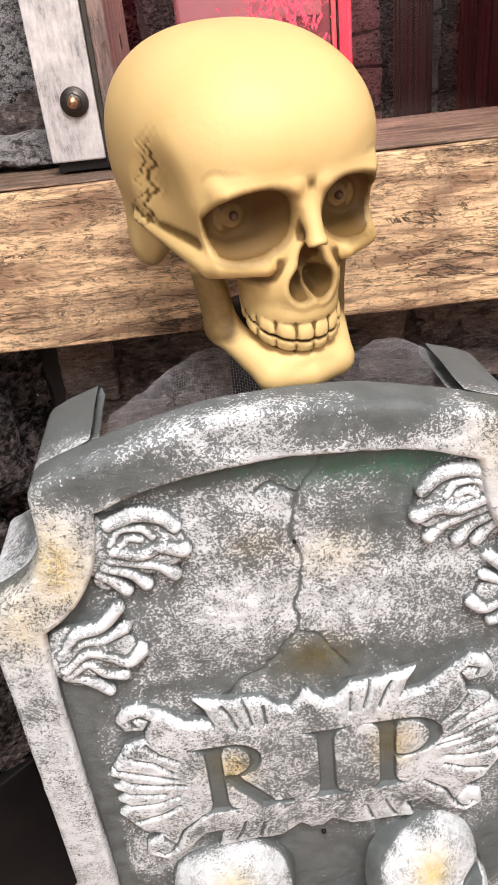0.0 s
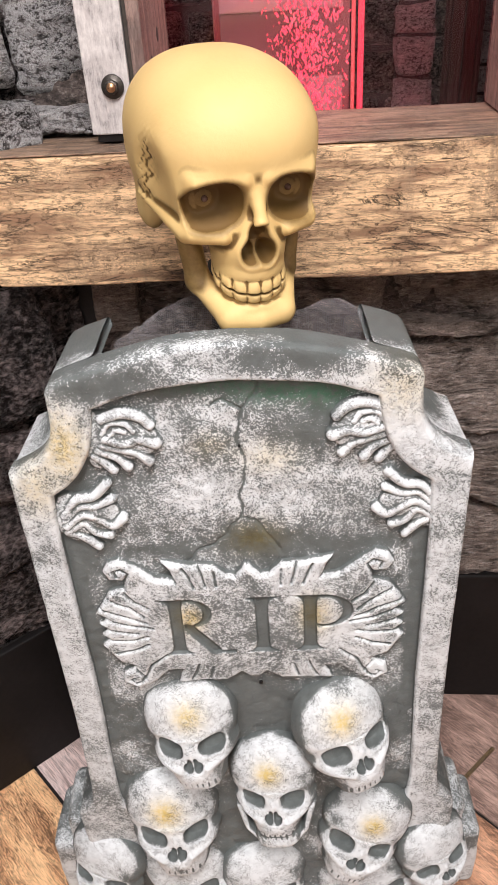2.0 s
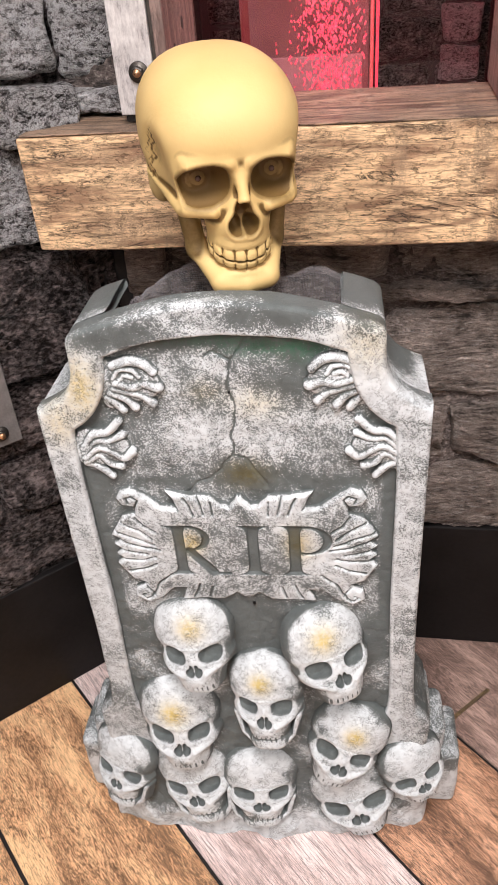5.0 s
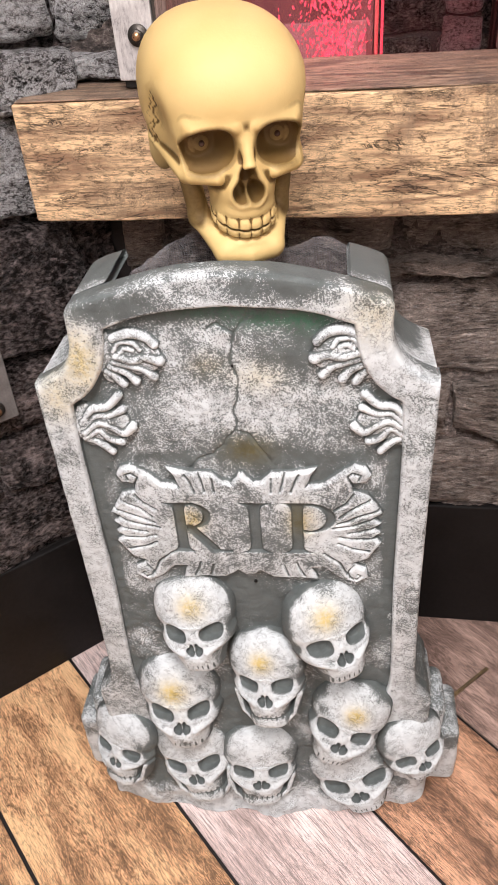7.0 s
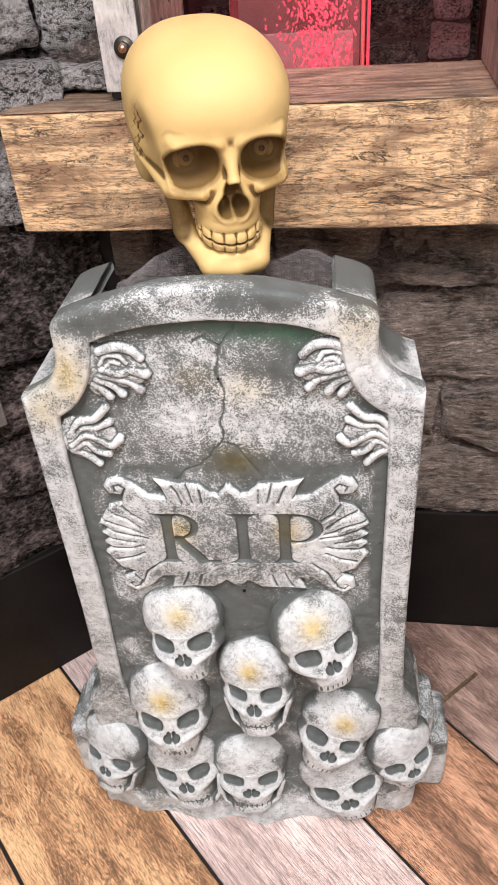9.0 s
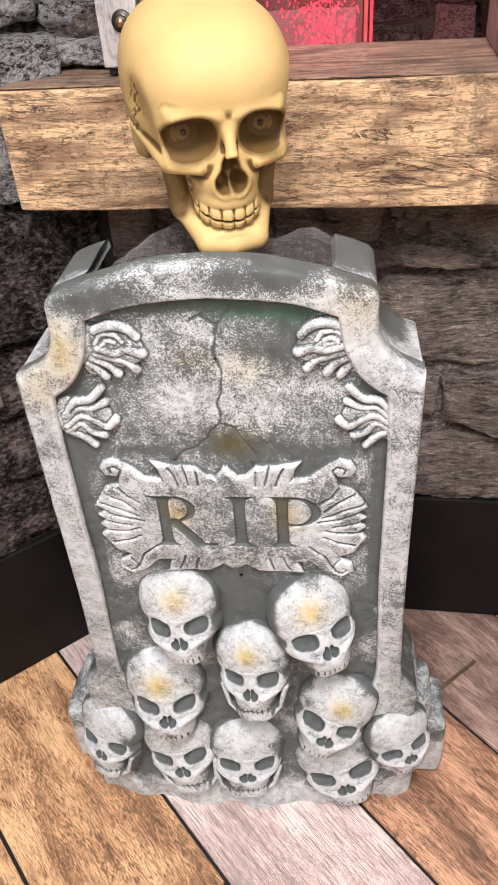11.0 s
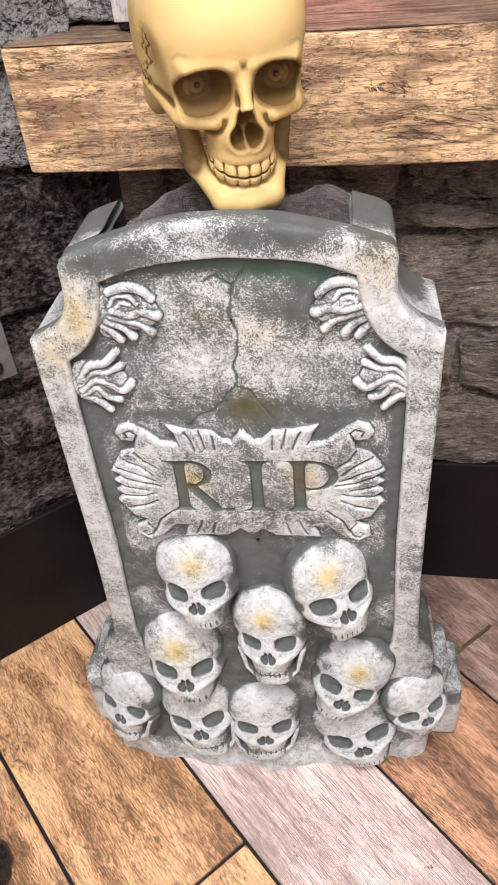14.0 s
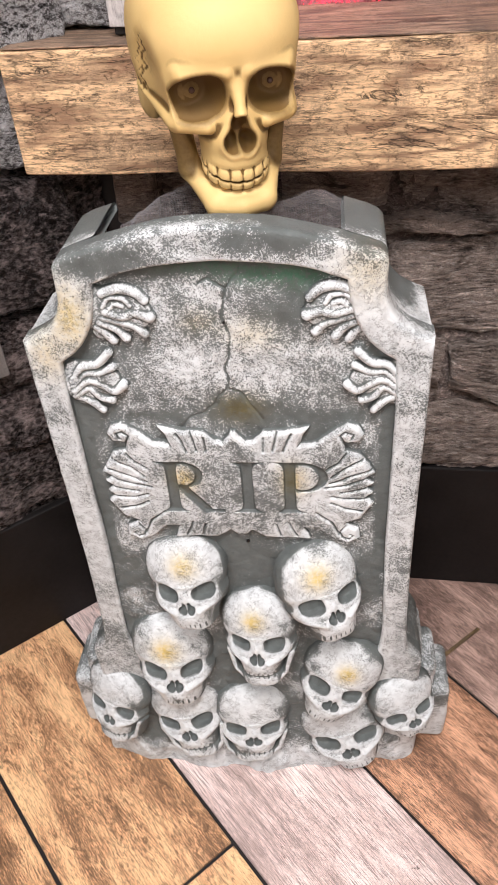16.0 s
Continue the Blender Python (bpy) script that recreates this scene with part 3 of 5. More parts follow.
def glitter_tank():
    """A tall clear water column with a pale back panel, lit red, with sinking glitter; its pale bands imitate
    reflections.
    """
    tank = empty("glitter_lamp", pose(0.135, 1.10, 0.62), "tall clear glitter water lamp glowing red behind the window", "lamp")
    acrylic = glass_pane("acrylic", (0.96, 0.80, 0.80))
    pink = plain("pink_panel", (0.20, 0.125, 0.135), 0.5, 0, 0.25, 20)
    block("base", -0.11, 0.11, -0.05, 0.05, -0.02, 0.12, DARK, tank)
    f = block("front_pane", -0.10, 0.10, -0.036, -0.033, 0.122, 1.2, acrylic, tank, bevel=0)
    f.visible_shadow = False
    block("back_panel", -0.10, 0.085, 0.034, 0.037, 0.122, 1.2, pink, tank, "dusky pink panel")
    # two pale fields imitate reflections in the glass, built as thin blocks
    block("pale_strip", -0.098, 0.075, 0.0315, 0.0335, 0.37, 0.425, plain("strip_reflection", (0.42, 0.31, 0.33), 0.5), tank, "pale band standing in for a reflection")
    block("pale_upper", -0.098, 0.075, 0.0315, 0.0335, 0.51, 1.2, plain("upper_reflection", (0.42, 0.31, 0.33), 0.5), tank, "pale upper field standing in for a reflection")
    block("edge_light", 0.096, 0.100, -0.034, 0.034, 0.122, 1.2, glow("red_edge", (1.0, 0.05, 0.10), 1.4), tank, "glowing red edge")
    block("edge_strip", 0.0865, 0.0925, 0.030, 0.036, 0.122, 1.2, plain("pink_edge", (0.65, 0.3, 0.3), 0.4), tank)
    block("edge_light", -0.100, -0.098, -0.034, 0.034, 0.122, 1.2, glow("red_edge_dim", (1.0, 0.08, 0.12), 0.15), tank)
    rng, verts = np.random.RandomState(8), []
    for _ in range(5200):
        z, x = rng.uniform(0.36, 1.15), np.clip(rng.normal(0.026, 0.024), -0.06, 0.083)
        s, y = rng.uniform(0.0005, 0.0015), rng.uniform(-0.028, 0.028)
        m = pose(x, y, z, rng.uniform(40, 140), rng.uniform(-40, 40), rng.uniform(-60, 60)) @ Matrix.Diagonal((s, s * rng.uniform(1, 3.6), 1, 1))
        verts += [m @ Vector(c) for c in ((-1, -1, 0), (1, -1, 0), (1, 1, 0), (-1, 1, 0))]
    bm = bpy.data.meshes.new("glitter")
    bm.from_pydata(verts, [], [tuple(range(4 * i, 4 * i + 4)) for i in range(5200)])
    bm.materials.append(glow("red_glitter", (1.0, 0.10, 0.18), 1.6))
    fl = part("glitter", bm, None, tank, "sinking red glitter flakes", smooth=False)
    tagged(fl, kind="stuff")
    data = bpy.data.lights.new("red_light", "AREA")
    data.shape, data.size, data.size_y, data.energy, data.color = "RECTANGLE", 0.16, 0.5, 1.1, (1.0, 0.06, 0.10)
    lamp = new("red_light", data)
    lamp.matrix_basis = pose(0.16, 1.062, 1.5, 60, 0, 0)
    back = bpy.data.lights.new("red_back_light", "AREA")
    back.shape, back.size, back.size_y, back.energy, back.color = "RECTANGLE", 0.18, 1.0, 5.0, (1.0, 0.05, 0.10)
    new("red_back_light", back).matrix_basis = pose(0.135, 1.145, 1.25, 90, 0, 0)
    return tank


glitter_tank()
for x, w, y in ((0.555, 0.050, 2.10), (0.74, 0.075, 2.10)):
    bm = bmesh.new()
    bmesh.ops.create_grid(bm, x_segments=60, y_segments=1, size=0.5, matrix=pose(0, 0, 0, 90) @ Matrix.Diagonal((2 * w, 1.9, 1, 1)))
    for v in bm.verts:
        v.co.y += 0.010 * math.sin(v.co.x * 170) + 0.005 * math.sin(v.co.x * 410)
    bmesh.ops.solidify(bm, geom=list(bm.faces), thickness=0.004)
    cur = new("curtain", mesh_of("curtain", bm, CURTAIN))
    cur.matrix_basis = pose(x, y, 1.30)
    tagged(cur, "dark brown hanging curtain in the showcase", "curtain", "curtains in the showcase")
for x0, x1, y, seed in ((0.395, 0.500, 2.20, 70), (0.612, 0.660, 2.25, 90)):
    pillar = empty("stone_pillar", pose(0, y, 0.3), "grey rough stone pillar in the showcase", "pillar", "pillars in the showcase")
    z, k = 0.0, 0
    while z < 1.7:
        hgt = 0.07 + 0.035 * math.sin(seed + 2.3 * k) ** 2
        part("stone", stone_mesh("stone", x1 - x0, hgt - 0.004, 0.03, seed + k, ROCK_PALE, 0.006), None, pillar, at=pose((x0 + x1) / 2, 0, z + hgt / 2))
        z, k = z + hgt, k + 1
    block("core", x0 + 0.006, x1 - 0.006, 0.004, 0.05, 0.001, 1.99, DARK, pillar)

# metal bracket on the slanted wall
bracket = empty("wall_bracket", LEFT @ pose(0, -0.030, 0), "grey metal plate bolted to the slanted stone wall", "bracket")
block("plate", -0.46, -0.219, -0.008, 0.010, 0.588, 0.80, PLATE_DULL, bracket, bevel=0.002)
bolt_under(bracket, pose(-0.250, -0.008, 0.612))


# ---- tombstone ----
def catmull(pts, n):
    """n points, evenly spaced, along a smooth curve through pts."""
    p = np.array(pts, float)
    p = np.vstack([2 * p[0] - p[1], p, 2 * p[-1] - p[-2]])
    out = []
    for i in range(1, len(p) - 2):
        t = np.linspace(0, 1, 24, endpoint=False)[:, None]
        a, b, c, d = p[i - 1 : i + 3]
        out.append(0.5 * (2 * b + (c - a) * t + (2 * a - 5 * b + 4 * c - d) * t**2 + (3 * b - a - 3 * c + d) * t**3))
    q = np.vstack(out + [p[-2:-1]])
    s = np.r_[0, np.cumsum(np.linalg.norm(np.diff(q, axis=0), axis=1))]
    u = np.linspace(0, s[-1], n)
    return np.stack([np.interp(u, s, q[:, k]) for k in range(q.shape[1])], 1)


TOMB_AT = pose(0.092, 0.487, 0, 0, 0, 3.5)
tomb = empty("tombstone", TOMB_AT, "grey and white moulded tombstone with carved skulls standing on the floor", "tombstone")

OUT_ARCH = [(0, 0.927), (0.05, 0.924), (0.10, 0.913), (0.135, 0.903), (0.157, 0.895)]
OUT_COVE = [(0.157, 0.895), (0.163, 0.887), (0.1635, 0.868), (0.165, 0.850), (0.171, 0.834), (0.182, 0.820), (0.197, 0.810), (0.212, 0.803)]
OUT_SIDE = [(0.212, 0.803), (0.2135, 0.793), (0.213, 0.6), (0.214, 0.45), (0.217, 0.34), (0.222, 0.295), (0.238, 0.275), (0.244, 0.262), (0.243, 0.20), (0.243, 0.01)]
IN_ARCH = [(0, 0.891), (0.05, 0.888), (0.09, 0.881), (0.125, 0.869)]
IN_COVE = [(0.125, 0.869), (0.128, 0.848), (0.134, 0.826), (0.146, 0.804), (0.160, 0.789), (0.176, 0.778)]
IN_SIDE = [(0.176, 0.778), (0.179, 0.7), (0.179, 0.5), (0.183, 0.35), (0.180, 0.29), (0.165, 0.26), (0.162, 0.20), (0.162, 0.01)]


def half_loop(arch, cove, side):
    return np.vstack([catmull(arch, 40)[:-1], catmull(cove, 40)[:-1], catmull(side, 60)])


def full_loop(half):
    m = half.copy()
    m[:, 0] *= -1
    return np.vstack([m[::-1], half[1:]])


outer, inner = full_loop(half_loop(OUT_ARCH, OUT_COVE, OUT_SIDE)), full_loop(half_loop(IN_ARCH, IN_COVE, IN_SIDE))
rings = [(0, 0.030), (0, 0.010), (0, 0.004), (0.03, 0.0012), (0.08, 0)] + [(f, 0) for f in np.linspace(0.16, 0.86, 9)] + [(0.92, 0.0008), (0.965, 0.0028), (0.992, 0.006), (1.0, 0.010), (1.0, 0.020), (1.0, 0.030)]
pts, br, oc = [], [], []
for f, d in rings:
    p = inner * (1 - f) + outer * f
    wob = 0.0012 * waves(p[:, 0], p[:, 1], 3, 60, 3) + 0.0006 * waves(p[:, 0], p[:, 1], 4, 260, 2)
    pts.append(np.stack([p[:, 0], d + wob * (0.02 < f < 0.99), p[:, 1]], 1))
    arch = step(p[:, 1], 0.80, 0.86)
    # greying the inner step paints the rim's shadow line into the brush values
    br.append(0.60 - 0.02 * arch + (0.22 + 0.20 * arch) * waves(p[:, 0] + 0.5 * p[:, 1], p[:, 1], 6, 24, 3) + (0.15 if f < 0.1 else -0.05 if f > 0.9 else 0) - (0.75 if d > 0.004 and f < 0.5 else 0) - (0.3 if d > 0.012 and f > 0.5 else 0)
              - 0.5 * np.exp(-(((p[:, 0] + 0.105) / 0.045) ** 2 + ((p[:, 1] - 0.897) / 0.018) ** 2)) - 0.4 * np.exp(-(((p[:, 0] - 0.07) / 0.022) ** 2 + ((p[:, 1] - 0.914) / 0.012) ** 2)) - 0.35 * np.exp(-(((p[:, 0] - 0.02) / 0.02) ** 2 + ((p[:, 1] - 0.91) / 0.012) ** 2)))
    oc.append(0.75 * np.exp(-(((p[:, 0] + 0.155) / 0.02) ** 2 + ((p[:, 1] - 0.835) / 0.035) ** 2)) + 0.35 * np.exp(-(((p[:, 0] - 0.145) / 0.03) ** 2 + ((p[:, 1] - 0.88) / 0.03) ** 2)) + 0.45 * np.exp(-(((p[:, 0] + 0.19) / 0.02) ** 2 + ((p[:, 1] - 0.79) / 0.03) ** 2)))
part("rim", grid_mesh("rim", np.array(pts), TOMB, {"brush": np.array(br), "ochre": np.array(oc), "moss": 0 * np.array(br)}, flip=True), None, tomb, "raised rim dry-brushed white")

# hollow shell behind the rim, cut open above for the rising skull
for side in (1, -1):
    path = np.vstack([catmull([(0.122, 0.908), (0.14, 0.902), (0.157, 0.895)], 8)[:-1], catmull(OUT_COVE, 40)[:-1], catmull(OUT_SIDE, 40)])
    tan = np.gradient(path, axis=0)
    pin = path + np.stack([tan[:, 1], -tan[:, 0]], 1) / np.linalg.norm(tan, axis=1)[:, None] * 0.010
    prof = [(pin, 0.031), (pin, 0.08), (pin, 0.116), (path * 0.4 + pin * 0.6, 0.119), (path * 0.8 + pin * 0.2, 0.118), (path, 0.112), (path, 0.075), (path, 0.05), (path, 0.029)]
    arr = np.array([np.stack([side * p[:, 0], d + 0 * p[:, 0] + 0.0008 * waves(p[:, 0] * 3, p[:, 1], 8, 40), p[:, 1] + 0.0008 * waves(p[:, 1] + d, p[:, 0] + 2 * d, 12, 60)], 1) for p, d in prof])
    b = np.clip(0.20 + 0.25 * waves(arr[..., 1] * 2, arr[..., 2], 9, 25, 2) + 0.45 * np.exp(-(((arr[..., 2] - 0.800) / 0.010) ** 2)) + 0.3 * step(0.045 - arr[..., 1], 0, 0.012) - 0.2 * step(arr[..., 1], 0.05, 0.08) * step(arr[..., 2], 0.80, 0.82), 0, 1)
    part("shell_side", grid_mesh("shell_side", arr, TOMB, {"brush": b, "ochre": 0 * b, "moss": 0 * b}, flip=side > 0), None, tomb, "thin grey moulded side")

# sunken panel with cracks
u, w = np.meshgrid(np.linspace(-0.192, 0.192, 300), np.linspace(0.30, 0.89, 440))


def line_distance(u, w, pts):
    best = np.full(u.shape, 9.0)
    for (ax, ay), (bx, by) in zip(pts[:-1], pts[1:]):
        dx, dy = bx - ax, by - ay
        t = np.clip(((u - ax) * dx + (w - ay) * dy) / (dx * dx + dy * dy), 0, 1)
        best = np.minimum(best, np.hypot(u - ax - t * dx, w - ay - t * dy))
    return best


CRACKS = [[(0.022, 0.884), (0.010, 0.864), (-0.001, 0.839), (0.001, 0.82), (0.006, 0.795), (0.0, 0.772), (-0.002, 0.736)],
          [(-0.002, 0.736), (-0.015, 0.717), (-0.030, 0.705), (-0.046, 0.699), (-0.056, 0.684)],
          [(-0.002, 0.736), (0.012, 0.732), (0.023, 0.713), (0.034, 0.693)],
          [(-0.022, 0.864), (-0.010, 0.867), (0.005, 0.857)]]
crack = np.full(u.shape, 9.0)
jig = 0.0024 * waves(u, w, 31, 190, 3)
for c in CRACKS:
    crack = np.minimum(crack, line_distance(u + jig, w - jig, c))
groove = np.exp(-((crack / 0.0013) ** 2))
y = 0.0125 + 0.0016 * waves(u, w, 14, 45, 3) + 0.0005 * waves(u, w, 15, 300, 2) + 0.0020 * groove
spot = lambda cu, cw, su, sw: np.exp(-(((u - cu) / su) ** 2 + ((w - cw) / sw) ** 2))
slope = 0.15 * waves(u * 0.7 + w * 0.7, (w - u) * 0.35, 33, 26, 3) + 0.16 * waves(u * 0.6 - w * 0.8, (w + u) * 0.3, 35, 40, 2)
brush = 0.27 + slope + 0.36 * spot(0.055, 0.765, 0.075, 0.045) + 0.30 * spot(-0.05, 0.765, 0.05, 0.06) + 0.24 * spot(-0.03, 0.85, 0.06, 0.025) + 0.25 * spot(0.02, 0.815, 0.04, 0.025) + 0.22 * spot(0.05, 0.86, 0.03, 0.02) - 0.5 * groove
brush = brush - 0.35 * step(np.abs(u), 0.13, 0.172) * step(w, 0.70, 0.74) - 0.55 * spot(0, 0.893, 0.3, 0.016) - 0.25 * spot(0.06, 0.825, 0.035, 0.014) - 0.30 * spot(0.01, 0.712, 0.03, 0.02) - 0.2 * spot(0.07, 0.70, 0.09, 0.008) - 0.2 * spot(-0.09, 0.70, 0.05, 0.008)
brush = np.where(w < 0.695, np.minimum(brush, 0.36 + slope), brush) - 0.30 * step(0.50 - w, 0, 0.05) - 0.6 * step(np.abs(u), 0.162, 0.174)
ochre = 0.30 * spot(0.03, 0.806, 0.03, 0.02) + 0.85 * spot(0.010, 0.709, 0.026, 0.018) + 0.35 * spot(-0.026, 0.82, 0.018, 0.014)
moss = 0.48 * spot(0.045, 0.872, 0.05, 0.011) + 0.35 * spot(0.09, 0.866, 0.03, 0.015) + 0.3 * spot(-0.02, 0.882, 0.05, 0.008)
keep = (np.abs(u) < np.where(w > 0.872, 0.13, np.where(w > 0.80, 0.152, 0.192)))
part("panel", grid_mesh("panel", np.stack([u, y, w], -1), TOMB, {"brush": brush, "ochre": ochre, "moss": moss}, keep=keep), None, tomb, "sunken grey panel with cracks and white dry-brushing")


def strokes(u, w, list_of):
    """The height of rounded, tapered ridges: (points, start radius, end radius, height)."""
    h = np.zeros(u.shape)
    for pts, r0, r1, top in list_of:
        q = catmull(pts, 26) if len(pts) > 2 else np.array(pts, float)
        rr = np.linspace(r0, r1, len(q))
        for (a, b), ra, rb in zip(zip(q[:-1], q[1:]), rr[:-1], rr[1:]):
            dx, dy = b - a
            t = np.clip(((u - a[0]) * dx + (w - a[1]) * dy) / (dx * dx + dy * dy + 1e-12), 0, 1)
            d = np.hypot(u - a[0] - t * dx, w - a[1] - t * dy) / (ra + t * (rb - ra))
            h = np.maximum(h, top * np.sqrt(np.clip(1 - d * d, 0, 1)))
    return h


def relief(name, u, w, h, brush, parent, label, back=0.0128, ochre=None):
    """A raised ornament with its foot sunk a little into the panel."""
    keep = h > 0.0002
    y = back + 0.002 - h - 0.002 * (h > 0.0002)
    z = 0 * brush
    me = grid_mesh(name, np.stack([u, y, w], -1), TOMB, {"brush": brush, "ochre": z if ochre is None else ochre, "moss": z}, keep=keep)
    return part(name, me, None, parent, label)


def spread(a, times):
    """The array evened out over its neighbours."""
    for _ in range(times):
        a = (np.roll(a, 1, 0) + np.roll(a, -1, 0) + np.roll(a, 1, 1) + np.roll(a, -1, 1) + 2 * a) / 6
    return a


UPPER = [([(-0.130, 0.838), (-0.112, 0.834), (-0.098, 0.833)], 0.026, 0.021, 0.0078), ([(-0.124, 0.856), (-0.107, 0.861), (-0.092, 0.857), (-0.083, 0.848)], 0.0065, 0.0052, 0.010), ([(-0.126, 0.842), (-0.118, 0.852), (-0.105, 0.851), (-0.098, 0.843)], 0.004, 0.0036, 0.0098), ([(-0.119, 0.840), (-0.113, 0.845), (-0.106, 0.843)], 0.004, 0.0045, 0.0095),
         ([(-0.124, 0.836), (-0.108, 0.831), (-0.094, 0.834), (-0.080, 0.829)], 0.0062, 0.0065, 0.0115), ([(-0.128, 0.829), (-0.110, 0.824), (-0.097, 0.819), (-0.088, 0.809)], 0.0058, 0.005, 0.0098),
         ([(-0.132, 0.824), (-0.117, 0.816), (-0.108, 0.804)], 0.006, 0.005, 0.0095), ([(-0.136, 0.818), (-0.129, 0.811), (-0.122, 0.801)], 0.0055, 0.005, 0.0085), ([(-0.128, 0.85), (-0.122, 0.83), (-0.134, 0.812)], 0.011, 0.009, 0.005)]
LOWER = [([(-0.168, 0.748), (-0.155, 0.750), (-0.144, 0.750)], 0.025, 0.021, 0.0078), ([(-0.176, 0.752), (-0.163, 0.769), (-0.146, 0.772), (-0.131, 0.786)], 0.0055, 0.0048, 0.010), ([(-0.176, 0.746), (-0.160, 0.761), (-0.145, 0.761), (-0.129, 0.768)], 0.005, 0.0046, 0.0092),
         ([(-0.176, 0.739), (-0.158, 0.752), (-0.144, 0.746), (-0.132, 0.738), (-0.122, 0.745)], 0.0055, 0.0062, 0.011), ([(-0.175, 0.733), (-0.160, 0.742), (-0.149, 0.730), (-0.137, 0.725)], 0.0055, 0.005, 0.010),
         ([(-0.176, 0.731), (-0.163, 0.725), (-0.150, 0.711)], 0.006, 0.0045, 0.009), ([(-0.172, 0.765), (-0.166, 0.745), (-0.170, 0.728)], 0.012, 0.010, 0.005)]
for rows, (u0, u1, w0, w1) in ((UPPER, (-0.146, -0.066, 0.79, 0.872)), (LOWER, (-0.185, -0.110, 0.70, 0.795))):
    for side in (-1, 1):
        uu, ww = np.meshgrid(np.linspace(u0, u1, 100), np.linspace(w0, w1, 110))
        h = 0.68 * strokes(uu, ww, rows)
        h = h + (h > 0.001) * 0.0006 * waves(uu, ww, 21 + side, 200, 2)
        br = np.clip(0.50 * step(h, 0.0010, 0.0024) + 560 * (h - spread(h, 12)) * (h > 0.001), -0.1, 0.90)
        uu = -side * uu + 0.006
        me = grid_mesh("ornament", np.stack([uu, 0.0125 - h - 0.002 * (h > 0.0002), ww], -1), TOMB, {"brush": br, "ochre": 0 * br, "moss": 0 * br}, keep=h > 0.0002, flip=side > 0)
        part("ornament", me, None, tomb, "raised white leaf ornament")

# cartouche with the letters cut into it
uu, ww = np.meshgrid(np.linspace(-0.17, 0.17, 480), np.linspace(0.495, 0.70, 290))
au = np.abs(uu)
# half of its outline: two leaf crests above, a scroll, a fan of five lobes, a lower scroll and two drooping leaves
EDGE = [(-0.01, 0.674), (0.003, 0.683), (0.006, 0.676), (0.013, 0.668), (0.022, 0.670), (0.034, 0.682), (0.060, 0.684), (0.088, 0.689), (0.079, 0.675), (0.078, 0.664), (0.094, 0.667), (0.113, 0.684), (0.128, 0.694), (0.141, 0.690), (0.148, 0.678), (0.143, 0.667), (0.126, 0.664),
        (0.128, 0.655), (0.145, 0.651), (0.163, 0.621), (0.153, 0.613), (0.162, 0.605), (0.154, 0.598), (0.162, 0.590), (0.154, 0.582), (0.163, 0.573), (0.148, 0.547), (0.130, 0.538), (0.146, 0.530), (0.149, 0.514), (0.131, 0.501), (0.110, 0.514), (0.094, 0.529), (0.079, 0.529), (0.087, 0.508), (0.060, 0.512), (0.030, 0.511), (0.014, 0.523), (0.005, 0.514), (-0.01, 0.520)]


def fill_distance(u, w, pts):
    """The distance to a closed outline, negative inside it."""
    odd = np.zeros(u.shape, bool)
    for (ax, ay), (bx, by) in zip(pts, pts[1:] + pts[:1]):
        if ay != by:
            odd ^= ((ay > w) != (by > w)) & (u < (bx - ax) * (w - ay) / (by - ay) + ax)
    return np.where(odd, -1, 1) * line_distance(u, w, pts)


wob = 0.0008 * waves(uu, ww, 53, 130, 2)
edge = fill_distance(au + wob, ww + wob, EDGE)
t = np.clip(-edge / 0.006, 0, 1)
h = 0.0088 * np.sqrt(t * (2 - t)) + 0.0012 * np.clip(-edge / 0.02, 0, 1)
GROOVES = [[(0.153, 0.613), (0.125, 0.603), (0.105, 0.598)], [(0.154, 0.598), (0.122, 0.591)], [(0.154, 0.582), (0.127, 0.581), (0.112, 0.585)], [(0.157, 0.627), (0.130, 0.616), (0.110, 0.606)], [(0.147, 0.641), (0.126, 0.629), (0.112, 0.616)], [(0.128, 0.650), (0.120, 0.638), (0.106, 0.628)],
           [(0.066, 0.679), (0.060, 0.668), (0.056, 0.655)], [(0.081, 0.675), (0.074, 0.662)], [(0.050, 0.680), (0.044, 0.656)], [(0.034, 0.674), (0.033, 0.655)], [(0.094, 0.557), (0.113, 0.541), (0.122, 0.520)], [(0.060, 0.540), (0.064, 0.528), (0.070, 0.516)], [(0.044, 0.536), (0.050, 0.516)], [(0.148, 0.562), (0.128, 0.566), (0.112, 0.574)],
           [(0.125, 0.667), (0.121, 0.676), (0.127, 0.682), (0.135, 0.679), (0.133, 0.673)], [(0.130, 0.534), (0.123, 0.524), (0.126, 0.515), (0.134, 0.512), (0.139, 0.517), (0.135, 0.520)]]
for g in GROOVES:
    h = h - 0.0034 * np.exp(-((line_distance(au + wob, ww - wob, g) / 0.0017) ** 2)) * (h > 0.001)
h = np.maximum(h, 0.0006 * (edge < 0))


def inside(d, soft=0.0007):
    return np.clip(0.5 - d / (2 * soft), 0, 1)


def rect(u0, u1, w0, w1):
    return np.maximum(np.maximum(u0 - uu, uu - u1), np.maximum(w0 - ww, ww - w1))


def ring(cu, cw, ru, rw, iu, iw, left):
    out = (np.hypot((uu - cu) / ru, (ww - cw) / rw) - 1) * min(ru, rw)
    inn = (1 - np.hypot((uu - cu) / iu, (ww - cw) / iw)) * min(iu, iw)
    return np.maximum(np.maximum(out, inn), left - uu)


